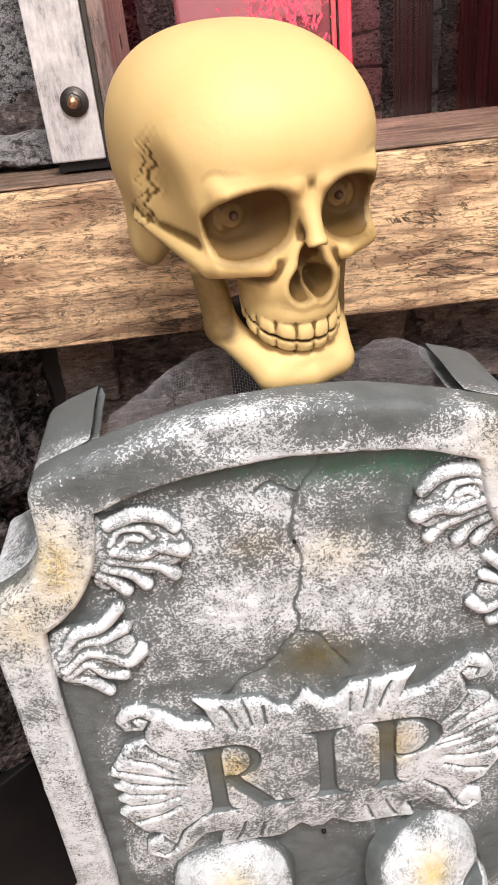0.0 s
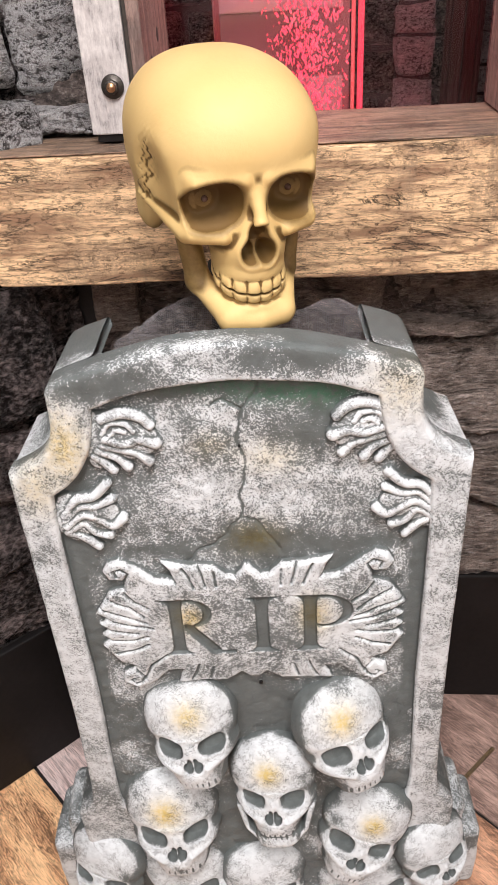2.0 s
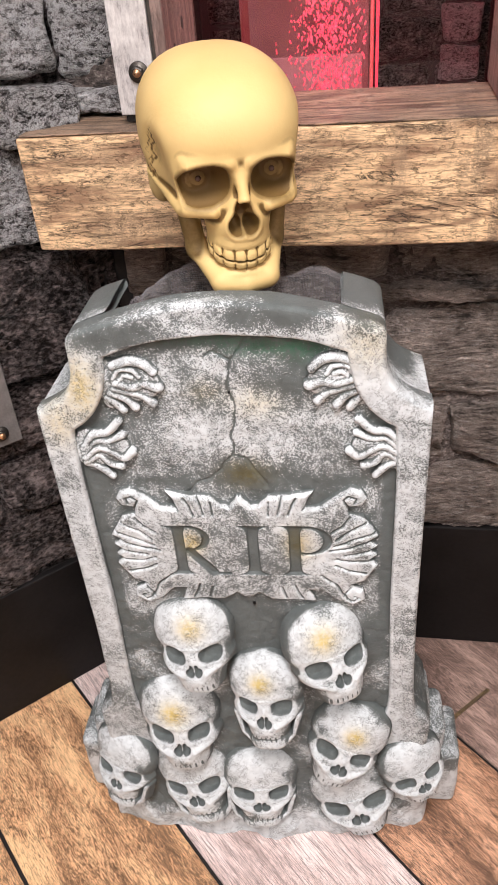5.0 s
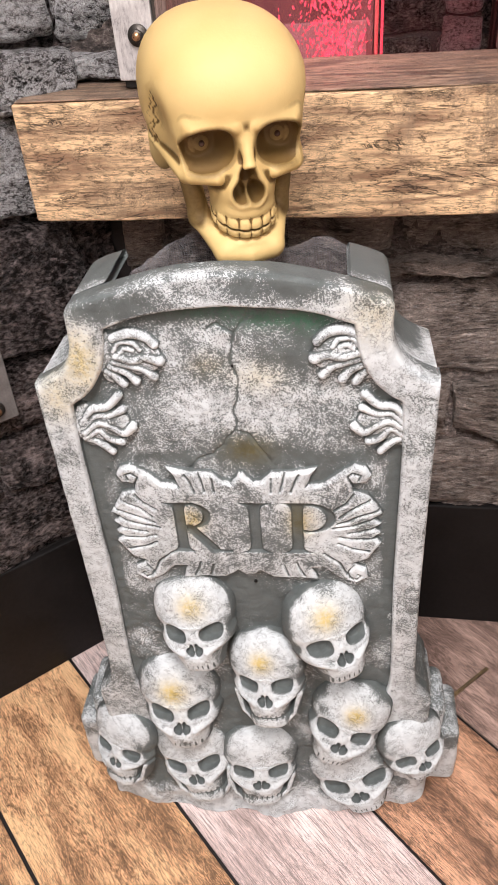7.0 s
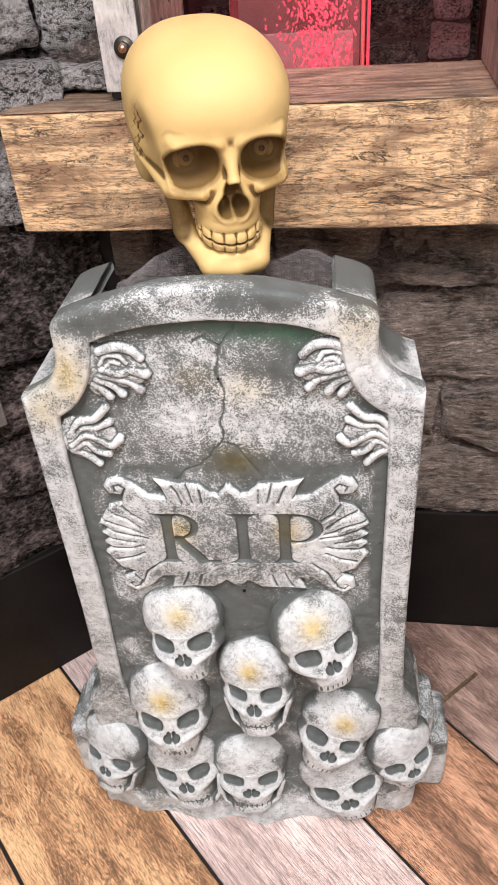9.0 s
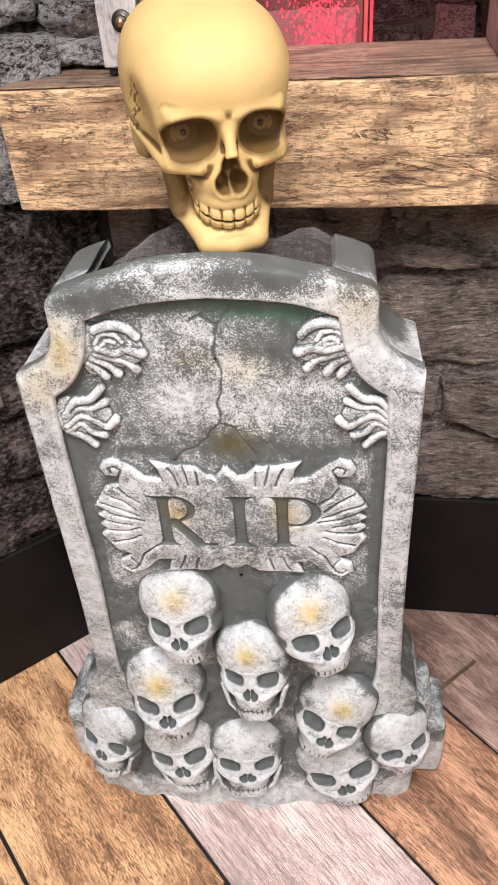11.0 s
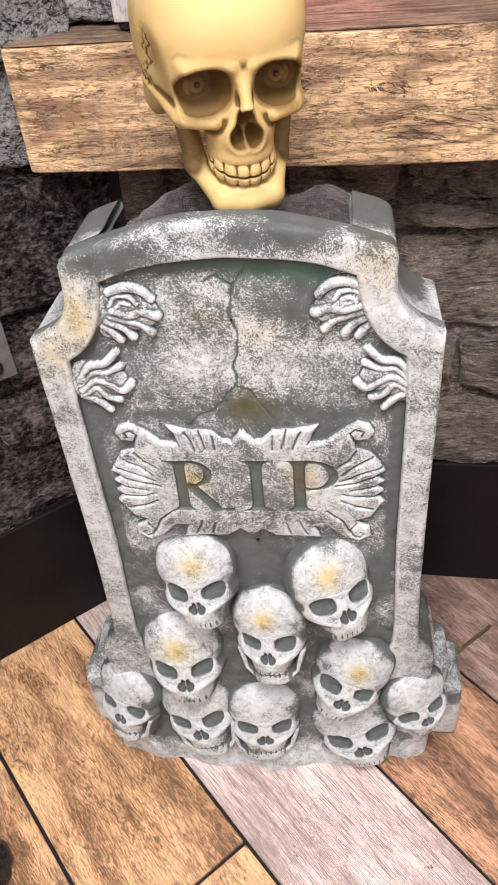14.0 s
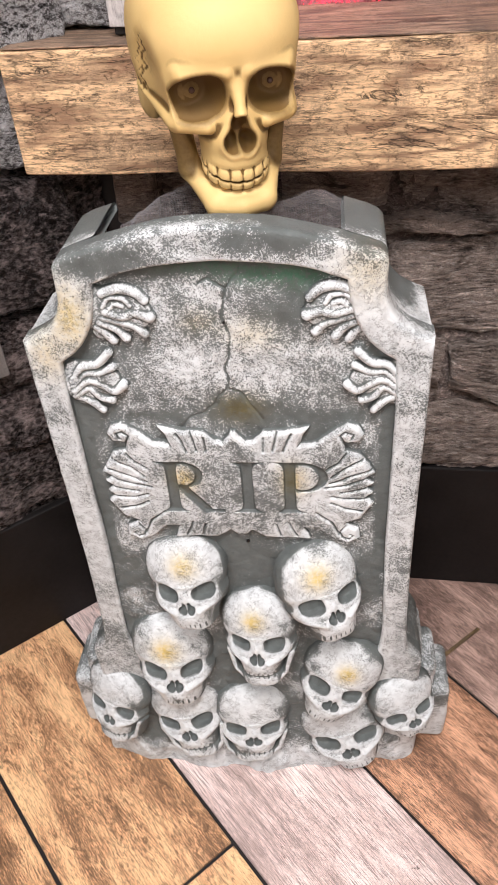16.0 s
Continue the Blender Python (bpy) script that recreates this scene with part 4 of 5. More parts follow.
def stem(c, half_w):
    """An upright with thin bracketed serifs."""
    flare = 0.012 * np.exp(-(ww - 0.559) / 0.0032) + 0.012 * np.exp(-(0.638 - ww) / 0.0032)
    return np.maximum(np.abs(uu - c) - half_w - flare, np.maximum(0.559 - ww, ww - 0.638))


letter_r = np.minimum(np.minimum(stem(-0.0785, 0.0062), ring(-0.066, 0.618, 0.025, 0.0200, 0.0165, 0.0165, -0.078)), np.minimum(line_distance(uu, ww, [(-0.066, 0.597), (-0.040, 0.563)]) - 0.0058, rect(-0.042, -0.018, 0.559, 0.5625)))
letter_i = stem(0.0120, 0.0064)
letter_p = np.minimum(stem(0.0625, 0.0064), ring(0.078, 0.615, 0.029, 0.0230, 0.0190, 0.0195, 0.063))
cut = np.maximum(np.maximum(inside(letter_r), inside(letter_i)), inside(letter_p))
bare = h
h = h + (h > 0.001) * (0.0005 * waves(uu, ww, 51, 90, 3)) - 0.0045 * cut
h = np.where(edge < 0, np.maximum(h, 0.0004), h)
br = np.clip(0.60 * step(-edge, -0.0002, 0.0014) + 330 * np.clip(bare - spread(bare, 16), -0.003, 0.0005), -0.2, 0.9) + 0.20 * waves(uu + ww, ww, 52, 40, 3) - 0.36 * np.exp(-((au / 0.06) ** 2 + ((ww - 0.60) / 0.05) ** 2)) - 0.9 * cut
oc = 0.85 * np.exp(-(((uu + 0.064) / 0.016) ** 2 + ((ww - 0.610) / 0.020) ** 2)) + 0.8 * np.exp(-(((uu - 0.066) / 0.016) ** 2 + ((ww - 0.610) / 0.024) ** 2))
relief("cartouche", uu, ww, h, br, tomb, "raised white scrolled plaque with the letters RIP cut in", ochre=oc)


# ---- skulls ----
def smooth_min(a, b, k):
    h = np.clip(0.5 + 0.5 * (b - a) / k, 0, 1)
    return b * (1 - h) + a * h - k * h * (1 - h)


def ellipsoid(p, c, r):
    q = (p - np.array(c)) / np.array(r)
    k0 = np.linalg.norm(q, axis=-1)
    k1 = np.linalg.norm(q / np.array(r), axis=-1)
    return k0 * (k0 - 1) / np.maximum(k1, 1e-6)


def capsule(p, a, b, ra, rb):
    a, b = np.array(a, float), np.array(b, float)
    d = b - a
    t = np.clip(((p - a) @ d) / (d @ d), 0, 1)
    return np.linalg.norm(p - a - t[..., None] * d, axis=-1) - (ra + t * (rb - ra))


def blunt(p, c, r, n=2.35):
    """An ellipsoid with slightly flattened sides."""
    q = np.abs(p - np.array(c)) / np.array(r)
    k = np.maximum((q**n).sum(-1), 1e-9) ** (1 / n)
    return (k - 1) * np.linalg.norm(p - np.array(c), axis=-1) / np.maximum(k, 1e-6)


def round_box(p, c, half, r):
    q = np.abs(p - np.array(c)) - (np.array(half) - r)
    return np.linalg.norm(np.maximum(q, 0), axis=-1) + np.minimum(q.max(-1), 0) - r


def skull_field(p):
    """The distance field of a skull in centimetres; it faces -y, the eyes lie at z = 0. Also how near a point is to a hollow, and to the temple's seam."""
    q = p.copy()
    q[..., 0] = np.abs(q[..., 0])
    x, y, z = q[..., 0], q[..., 1], q[..., 2]
    d = blunt(q, (0, 1.7, 2.45), (7.05, 9.1, 6.3), 2.35)
    d = smooth_min(d, ellipsoid(q, (0, -3.2, 3.2), (5.7, 4.8, 4.3)), 1.5)
    d = smooth_min(d, round_box(q, (0, -4.1, -0.2), (5.05, 3.4, 2.8), 2.1), 1.1)
    d = smooth_min(d, capsule(q, (4.6, -5.2, -2.2), (6.5, 1.0, -0.8), 0.85, 0.36), 0.5)
    d = smooth_min(d, ellipsoid(q, (0, -4.9, -3.6), (2.9, 3.3, 3.2)), 0.9)
    d = smooth_min(d, ellipsoid(q, (0, -4.9, -5.3), (2.75, 3.15, 1.5)), 0.5)
    d = smooth_min(d, capsule(q, (0, -7.4, 1.1), (0, -8.5, -1.1), 0.55, 0.45), 0.5)
    d = smooth_min(d, capsule(q, (0.9, -7.3, 1.8), (4.3, -6.4, 1.85), 0.45, 0.3), 0.8)
    d = smooth_min(d, capsule(q, (0.8, -7.75, 1.75), (4.1, -6.9, 1.60), 0.32, 0.26), 0.4)
    d = smooth_min(d, capsule(q, (2.5, -7.2, -2.25), (4.4, -6.1, -2.15), 0.5, 0.6), 0.5)
    d = smooth_min(d, ellipsoid(q, (5.4, 3.4, -2.6), (1.2, 1.6, 2.0)), 1.4)
    # hollows: temples, cheeks, eyes, nose
    d = -smooth_min(-d, ellipsoid(q, (7.8, -3.4, 1.0), (1.9, 2.9, 3.1)), 1.2)
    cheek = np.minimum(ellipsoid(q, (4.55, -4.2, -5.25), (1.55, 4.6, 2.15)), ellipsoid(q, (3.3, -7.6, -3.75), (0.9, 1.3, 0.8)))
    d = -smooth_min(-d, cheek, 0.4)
    e = q - np.array((3.0, -7.6, -0.05))
    e[..., 2] = e[..., 2] + 0.13 * e[..., 0]
    socket = (np.abs(e[..., 0] / 2.1) ** 2.5 + np.abs(e[..., 2] / 1.72) ** 2.5) ** (1 / 2.6)
    depth = 3.2 + 0.35 * np.clip(e[..., 0], -2, 2) + 0.25 * np.clip(e[..., 2], -2, 2)
    eye = np.maximum((socket - 1) * 1.5, e[..., 1] - depth + 1.9 * np.clip(socket, 0, 1.2) ** 2)
    d = -smooth_min(-d, eye, 0.3)
    ball = np.hypot(x - 3.2, z - 0.1)
    d = smooth_min(d, ellipsoid(q, (3.2, -4.45, 0.1), (1.75, 0.75, 1.5)) + 0.07 * np.exp(-(((ball - 0.72) / 0.16) ** 2)) + 0.06 * np.exp(-(((ball - 1.2) / 0.15) ** 2)), 0.2)
    nose = smooth_min(ellipsoid(q, (0.58, -8.6, -3.5), (0.80, 2.6, 0.95)), ellipsoid(q, (0, -8.8, -2.4), (0.80, 2.5, 1.25)), 0.45)
    d = d - 0.12 * np.exp(-(((nose - 0.22) / 0.25) ** 2)) * step(-y, 5.6, 6.6)
    nose = np.where(y > -6.3, np.maximum(nose, 0.08 - x), nose)
    d = -smooth_min(-d, nose, 0.16)
    # lower jaw, apart from the face
    ang = np.arctan2(x, -(y + 2.6))
    m = capsule(q, (0, -7.2, -9.1), (2.0, -6.8, -9.0), 1.05, 1.0)
    m = smooth_min(m, capsule(q, (2.1, -6.7, -8.8), (3.6, -3.0, -6.9), 1.05, 0.9), 0.5)
    m = smooth_min(m, capsule(q, (3.6, -3.2, -6.9), (4.3, -2.7, -2.0), 0.95, 0.95), 0.6)
    m = smooth_min(m, ellipsoid(q, (0, -5.5, -8.1), (2.7, 2.3, 0.95)), 0.5)
    m = -smooth_min(-m, ellipsoid(q, (0, -9.3, -8.05), (2.0, 1.3, 0.42)), 0.4)
    d = np.minimum(d, m)
    # rows of teeth round the arch, with a bite line that curves up at the sides
    bite = -6.75 + 1.8 * ang * ang
    off = np.abs(z - bite)
    tooth = np.abs(np.sin(ang * 14.5 + 0.35 * np.sin(ang * 5.0)))
    arch = ellipsoid(q, (0, -4.9, -6.3), (2.95, 3.25, 3.2))
    root = 0.22 * np.exp(-((tooth / 0.38) ** 2)) + 0.12 * step(off, 0.55, 1.1)
    rows = np.maximum(arch + root, np.maximum(off - np.where(z > bite, 1.05, 0.70), 0.07 - off))
    rows = np.maximum(rows, ang - 1.15)
    d = np.minimum(d, rows)
    near = (off < 1.2) & (ang < 1.2) & (y < -2) & (rows < 0.3)
    gaps = np.where(near, np.minimum(1.3 * tooth + 0.1, off * 2.6), 1.0)
    # the cheek gap counts as hollow, so its shade is painted in
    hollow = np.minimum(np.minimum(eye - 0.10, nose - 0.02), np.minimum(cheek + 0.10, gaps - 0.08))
    line = -1.6 + 0.35 * np.sin(z * 4.0) + 0.16 * np.sin(z * 9.0) - 0.45 * (z - 2)
    seam = np.where((x > 4.0) & (z > -2) & (z < 5.0), np.minimum(np.abs(y - line), np.abs(y - line - 0.7 - 0.3 * np.sin(z * 5.3)) + 0.08), 9.0)
    d = d + 0.05 * np.exp(-((seam / 0.20) ** 2)) * step(5.0 - z, 0, 1.5) + 0.03 * np.exp(-((seam / 0.7) ** 2)) * np.sin(z * 11) * np.sin(y * 9)
    return d, hollow, seam


def skin(field, lo, hi, cell):
    """A closed mesh (points, quads) on the zero of a distance field, one point in each cell that it crosses."""
    axes = [np.arange(a, b, cell) for a, b in zip(lo, hi)]
    axes = [a[: len(a) // 4 * 4] for a in axes]
    rough = np.stack(np.meshgrid(*[a[::4] + 1.5 * cell for a in axes], indexing="ij"), -1)
    f = field(rough)[0]
    for k in range(3):
        f = np.repeat(f, 4, k)
    f = f.astype(np.float64)
    at = np.nonzero(np.abs(f) < 9 * cell)
    f[at] = field(np.stack([a[i] for a, i in zip(axes, at)], -1))[0]
    low = f < 0
    corner = lambda arr, c: arr[tuple(slice(o, n - 1 + o) for o, n in zip(c, arr.shape))]
    corners = [(a, b, c) for a in (0, 1) for b in (0, 1) for c in (0, 1)]
    total = sum(corner(low, c).astype(np.int8) for c in corners)
    cells = np.nonzero((total > 0) & (total < 8))
    ids = np.full(total.shape, -1)
    ids[cells] = np.arange(len(cells[0]))
    base, pts, count = np.stack(cells, -1), np.zeros((len(cells[0]), 3)), np.zeros(len(cells[0]))
    for c in corners:
        for k in range(3):
            if c[k] == 0:
                c2 = tuple(1 if i == k else v for i, v in enumerate(c))
                fa, fb = (f[tuple((base + np.array(o)).T)] for o in (c, c2))
                hit = (fa < 0) != (fb < 0)
                t = np.where(hit, fa / np.where(hit, fa - fb, 1), 0)
                pts += hit[:, None] * (np.array(c) + t[:, None] * np.eye(3)[k])
                count += hit
    pts = (base + pts / np.maximum(count, 1)[:, None]) * cell + np.array([a[0] for a in axes])
    quads = []
    for k in range(3):
        a, b = (k + 1) % 3, (k + 2) % 3
        here = [slice(None)] * 3
        nxt = [slice(None)] * 3
        here[k], nxt[k] = slice(0, -1), slice(1, None)
        cross = np.argwhere(low[tuple(here)] != low[tuple(nxt)])
        cross = cross[(cross[:, a] > 0) & (cross[:, b] > 0) & (cross[:, a] < ids.shape[a]) & (cross[:, b] < ids.shape[b])]
        ring = []
        for da, db in ((1, 1), (0, 1), (0, 0), (1, 0)):
            c = cross.copy()
            c[:, a] -= da
            c[:, b] -= db
            ring.append(ids[tuple(c.T)])
        ring = np.stack(ring, -1)
        quads.append(np.where(low[tuple(cross.T)][:, None], ring, ring[:, ::-1]))
    quads = np.vstack(quads)
    return pts, quads[(quads >= 0).all(1)]


def evened(vals, quads, times):
    """Values at the points of a mesh, averaged with their neighbours again and again."""
    a, b = quads.ravel(), np.roll(quads, -1, 1).ravel()
    a, b = np.r_[a, b], np.r_[b, a]
    n = np.maximum(np.bincount(a, minlength=len(vals)), 1)
    for _ in range(times):
        vals = np.stack([np.bincount(a, vals[b, k], len(vals)) / n for k in range(vals.shape[1])], 1)
    return vals


def plastic_skull(name, scale):
    """The rising skull: a moulded skin washed brown in its hollows and creases, with cheek and brow shade painted in.
    """
    p, quads = skin(skull_field, (-8.0, -9.8, -10.6), (8.0, 11.4, 9.4), 0.115)
    p = p + 0.5 * (evened(p, quads, 1) - p)
    _, hollow, seam = skull_field(p)
    n1, n2 = p[quads[:, 2]] - p[quads[:, 0]], p[quads[:, 3]] - p[quads[:, 1]]
    face = np.cross(n1, n2)
    nor = np.stack([np.bincount(quads.ravel(), np.repeat(face[:, k], 4), len(p)) for k in range(3)], 1)
    nor /= np.maximum(np.linalg.norm(nor, axis=1, keepdims=True), 1e-9)
    if (nor * p).sum() < 0:
        nor, quads = -nor, quads[:, ::-1]
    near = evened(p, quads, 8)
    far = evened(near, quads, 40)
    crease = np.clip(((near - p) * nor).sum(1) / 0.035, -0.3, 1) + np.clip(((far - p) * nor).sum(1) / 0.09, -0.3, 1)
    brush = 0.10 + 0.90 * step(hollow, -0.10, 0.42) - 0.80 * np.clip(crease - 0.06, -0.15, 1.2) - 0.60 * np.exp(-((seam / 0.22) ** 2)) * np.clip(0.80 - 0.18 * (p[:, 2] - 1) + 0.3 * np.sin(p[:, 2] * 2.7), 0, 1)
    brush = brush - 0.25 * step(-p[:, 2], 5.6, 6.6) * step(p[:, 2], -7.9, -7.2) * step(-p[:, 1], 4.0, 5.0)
    # sockets darker below the brow and lighter at the floor, as painted shade
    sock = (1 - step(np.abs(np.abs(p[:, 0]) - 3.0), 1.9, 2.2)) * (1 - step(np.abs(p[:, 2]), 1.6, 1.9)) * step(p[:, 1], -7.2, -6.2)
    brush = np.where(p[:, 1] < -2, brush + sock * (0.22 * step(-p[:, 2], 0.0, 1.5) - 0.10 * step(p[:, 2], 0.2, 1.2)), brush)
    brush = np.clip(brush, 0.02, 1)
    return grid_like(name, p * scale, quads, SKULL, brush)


def grid_like(name, pts, quads, mat, brush):
    me = bpy.data.meshes.new(name)
    me.from_pydata(pts.tolist(), [], quads.tolist())
    me.attributes.new("brush", "FLOAT", "POINT").data.foreach_set("value", brush.astype(np.float32))
    me.materials.append(mat)
    me.shade_smooth()
    return me


def carved_face(x, z, jaw, scowl, seed):
    """The height of a skull's face in bas-relief, in centimetres, and how much white the brush left on it. The eyes lie at z = 0."""
    x, z = x + 0.22 * waves(x, z, seed + 3, 0.45, 2), z + 0.22 * waves(z, x, seed + 4, 0.45, 2)
    ax = np.abs(x)
    join = lambda a, b, k: -smooth_min(-a, -b, k)
    c = np.clip(1 - (ax / 6.9) ** 2.2 - (np.abs(z - 3.9) / 6.5) ** 2.2, 0, 1)
    dome = np.where(c > 0, 6.2 * np.sqrt(c), -3.4)
    wide = np.interp(z, [-7.4, -5.2, -3.8, -2.4, -0.6, 2], [3.8, 4.3, 4.8, 6.2, 6.7, 6.2])
    high = np.interp(z, [-7.6, -7.2, -6.4, -4, -1, 1.4, 4.5], [-3.4, 5.6, 6.5, 7.0, 6.5, 6.3, -3.4])
    face = (high + 3.4) * np.clip(1 - (ax / wide) ** 3.2, 0, 1) ** 0.5 - 3.4
    h = join(dome, face, 0.8)
    ez = z - scowl * (ax - 3.1)
    h = h + 0.30 * np.exp(-(((ez - 2.05) / 0.6) ** 2)) * (1 - step(ax, 4.8, 6.0)) * (h > 0)
    arch = line_distance(ax, z, [(2.2, -3.3), (3.8, -2.6), (6.3, -1.2)])
    h = h + 0.85 * np.exp(-((arch / 0.7) ** 2)) * step(h, -0.5, 1.0)
    h = h + 0.75 * np.exp(-((ax / 0.75) ** 2) - ((z + 0.5) / 1.2) ** 2) + 0.45 * np.exp(-((ax / 2.2) ** 2) - ((z + 4.7) / 1.0) ** 2)
    # teeth above, and a lower jaw where there is one
    if jaw:
        c = np.clip(1 - (ax / 4.0) ** 2.8 - (np.abs(z + 7.6) / 2.1) ** 2.8, 0, 1)
        chin = np.where(c > 0, 6.3 * np.sqrt(c), -9)
        side = line_distance(ax, z, [(3.0, -8.4), (4.6, -6.4), (5.6, -2.4)])
        h = np.maximum(h, np.maximum(chin, np.where(side < 0.75, 3.6 * np.sqrt(np.clip(1 - (side / 0.75) ** 2, 0, 1)), -9)))
    bite = np.abs(z + 6.35)
    tooth = np.abs(((ax / (0.82 + 0.03 * ax)) + 1e-6) % 1 - 0.5) * 2
    gap = np.exp(-(((1 - tooth) / 0.24) ** 2)) * (1 - step(bite, 0.35, 0.95)) * (1 - step(ax, 3.1, 3.8)) * (1.0 if jaw else (z > -6.9))
    line = np.exp(-((bite / 0.15) ** 2)) * (1 - step(ax, 2.8, 3.4)) * (1.0 if jaw else 0.0)
    h = h - np.where(h > 1, 0.35 * gap + 0.45 * line, 0)
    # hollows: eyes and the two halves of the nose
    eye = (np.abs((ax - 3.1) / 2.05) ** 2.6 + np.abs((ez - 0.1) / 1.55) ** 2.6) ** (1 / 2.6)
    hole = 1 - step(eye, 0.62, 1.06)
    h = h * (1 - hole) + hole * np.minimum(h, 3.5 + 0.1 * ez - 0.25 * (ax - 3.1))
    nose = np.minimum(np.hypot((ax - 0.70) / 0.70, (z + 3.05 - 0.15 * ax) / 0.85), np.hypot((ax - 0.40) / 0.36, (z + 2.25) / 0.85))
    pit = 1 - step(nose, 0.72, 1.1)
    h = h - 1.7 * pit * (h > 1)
    rough = 0.05 * waves(x, z, seed, 2.3, 3) + 0.10 * waves(x, z, seed + 1, 0.7, 2)
    h = h + rough * (1 - hole)
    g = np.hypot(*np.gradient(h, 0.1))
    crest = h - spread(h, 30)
    # hollows stay unpainted grey; shading on edges and socket floors is brushed in too
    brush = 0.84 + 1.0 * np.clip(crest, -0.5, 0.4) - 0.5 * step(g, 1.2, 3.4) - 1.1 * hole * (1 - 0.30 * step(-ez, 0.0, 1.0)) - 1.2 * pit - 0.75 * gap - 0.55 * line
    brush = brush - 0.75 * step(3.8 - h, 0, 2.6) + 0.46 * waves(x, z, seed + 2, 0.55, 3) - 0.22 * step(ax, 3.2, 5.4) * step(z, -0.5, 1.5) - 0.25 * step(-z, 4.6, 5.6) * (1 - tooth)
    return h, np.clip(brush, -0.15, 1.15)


# nose place on the front, depth, size, nod, lean, turn, jaw, slant of the brows, ochre spot (across, up, width, strength)
NOSE = Vector((0, -0.069, -0.028))
CARVED = [(-0.076, -0.040, 0.419, 0.798, -17.0, -7.7, -2.5, False, 0.16, (0.5, 5.0, 2.2, 0.8)),
          (0.120, -0.040, 0.411, 0.820, -19.5, -7.5, 25.1, False, 0.05, (-1.0, 5.0, 2.2, 0.9)),
          (0.012, -0.047, 0.322, 0.792, -16.2, -4.4, -5.7, True, 0.10, (-0.3, 4.8, 1.9, 1.0)),
          (-0.112, -0.047, 0.249, 0.889, -16.3, -4.4, 2.4, False, 0.24, (-0.6, 4.0, 2.2, 1.0)),
          (0.112, -0.047, 0.215, 0.836, -15.3, 17.4, -7.4, False, 0.02, (0.6, 4.6, 1.8, 1.0)),
          (-0.235, -0.034, 0.131, 0.715, -16.7, -2.1, -23.3, True, 0.0, None),
          (-0.105, -0.050, 0.121, 0.788, -17.6, -15.7, -2.9, True, 0.12, None),
          (-0.004, -0.052, 0.115, 0.762, -14.8, 1.8, 5.8, True, 0.10, None),
          (0.146, -0.042, 0.076, 0.869, -15.1, -17.2, 6.3, False, 0.10, None),
          (0.240, -0.028, 0.148, 0.652, -15.3, -12.5, 24.0, False, 0.02, None)]
for i, (su, sy, sw, size, nod, lean, turn, jaw, scowl, spot) in enumerate(CARVED):
    x, z = np.meshgrid(np.linspace(-7.4, 7.4, 150), np.linspace(-9.8, 10.4, 204))
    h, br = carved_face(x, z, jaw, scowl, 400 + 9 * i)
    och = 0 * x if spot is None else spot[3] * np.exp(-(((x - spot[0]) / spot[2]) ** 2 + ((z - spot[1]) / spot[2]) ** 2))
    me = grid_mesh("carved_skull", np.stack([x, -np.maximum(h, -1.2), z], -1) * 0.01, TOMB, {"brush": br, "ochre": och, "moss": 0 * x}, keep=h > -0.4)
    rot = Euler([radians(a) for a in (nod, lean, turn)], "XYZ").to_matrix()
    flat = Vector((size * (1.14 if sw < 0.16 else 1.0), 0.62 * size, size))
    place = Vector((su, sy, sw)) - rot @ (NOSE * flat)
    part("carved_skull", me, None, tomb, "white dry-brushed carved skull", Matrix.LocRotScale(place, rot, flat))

# rough mound behind the carved skulls, stepped plinth at the sides
ss, ww = np.meshgrid(np.linspace(-1, 1, 420), np.linspace(0.001, 0.50, 330))
wide = 0.282 - 0.030 * step(ww, 0.10, 0.20) - 0.035 * step(ww, 0.19, 0.28)
uu = ss * wide - 0.004
foot = -0.027 + 0.40 * (uu + 0.05) ** 2
rise = np.clip(1 - ww / 0.47, 0, 1)
lump = waves(uu, ww, 61, 34, 4) * step(0.46 - ww, 0, 0.1)
y = 0.0135 + (foot - 0.0135) * rise**1.5 - 0.005 * lump - 0.002 * np.abs(waves(uu, ww, 63, 120, 3)) * step(0.47 - ww, 0, 0.05)
y = y - 0.010 * step(0.075 - ww, 0, 0.06) * (0.5 + 0.5 * np.sin(uu * 62 + 0.6)) - 0.004 * step(0.09 - ww, 0, 0.06) * waves(uu, ww, 65, 60, 3)
y = y + 0.12 * step(np.abs(ss), 0.86, 1.0) ** 2
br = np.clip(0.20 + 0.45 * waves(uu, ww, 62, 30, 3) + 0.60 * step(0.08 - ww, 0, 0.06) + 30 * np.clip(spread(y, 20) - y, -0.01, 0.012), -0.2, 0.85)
keep = ww < 0.46 - 3.4 * np.clip(np.abs(uu) - 0.175, 0, 1)
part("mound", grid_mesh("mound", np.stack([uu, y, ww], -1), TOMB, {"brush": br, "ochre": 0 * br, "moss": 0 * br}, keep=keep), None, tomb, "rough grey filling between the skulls")
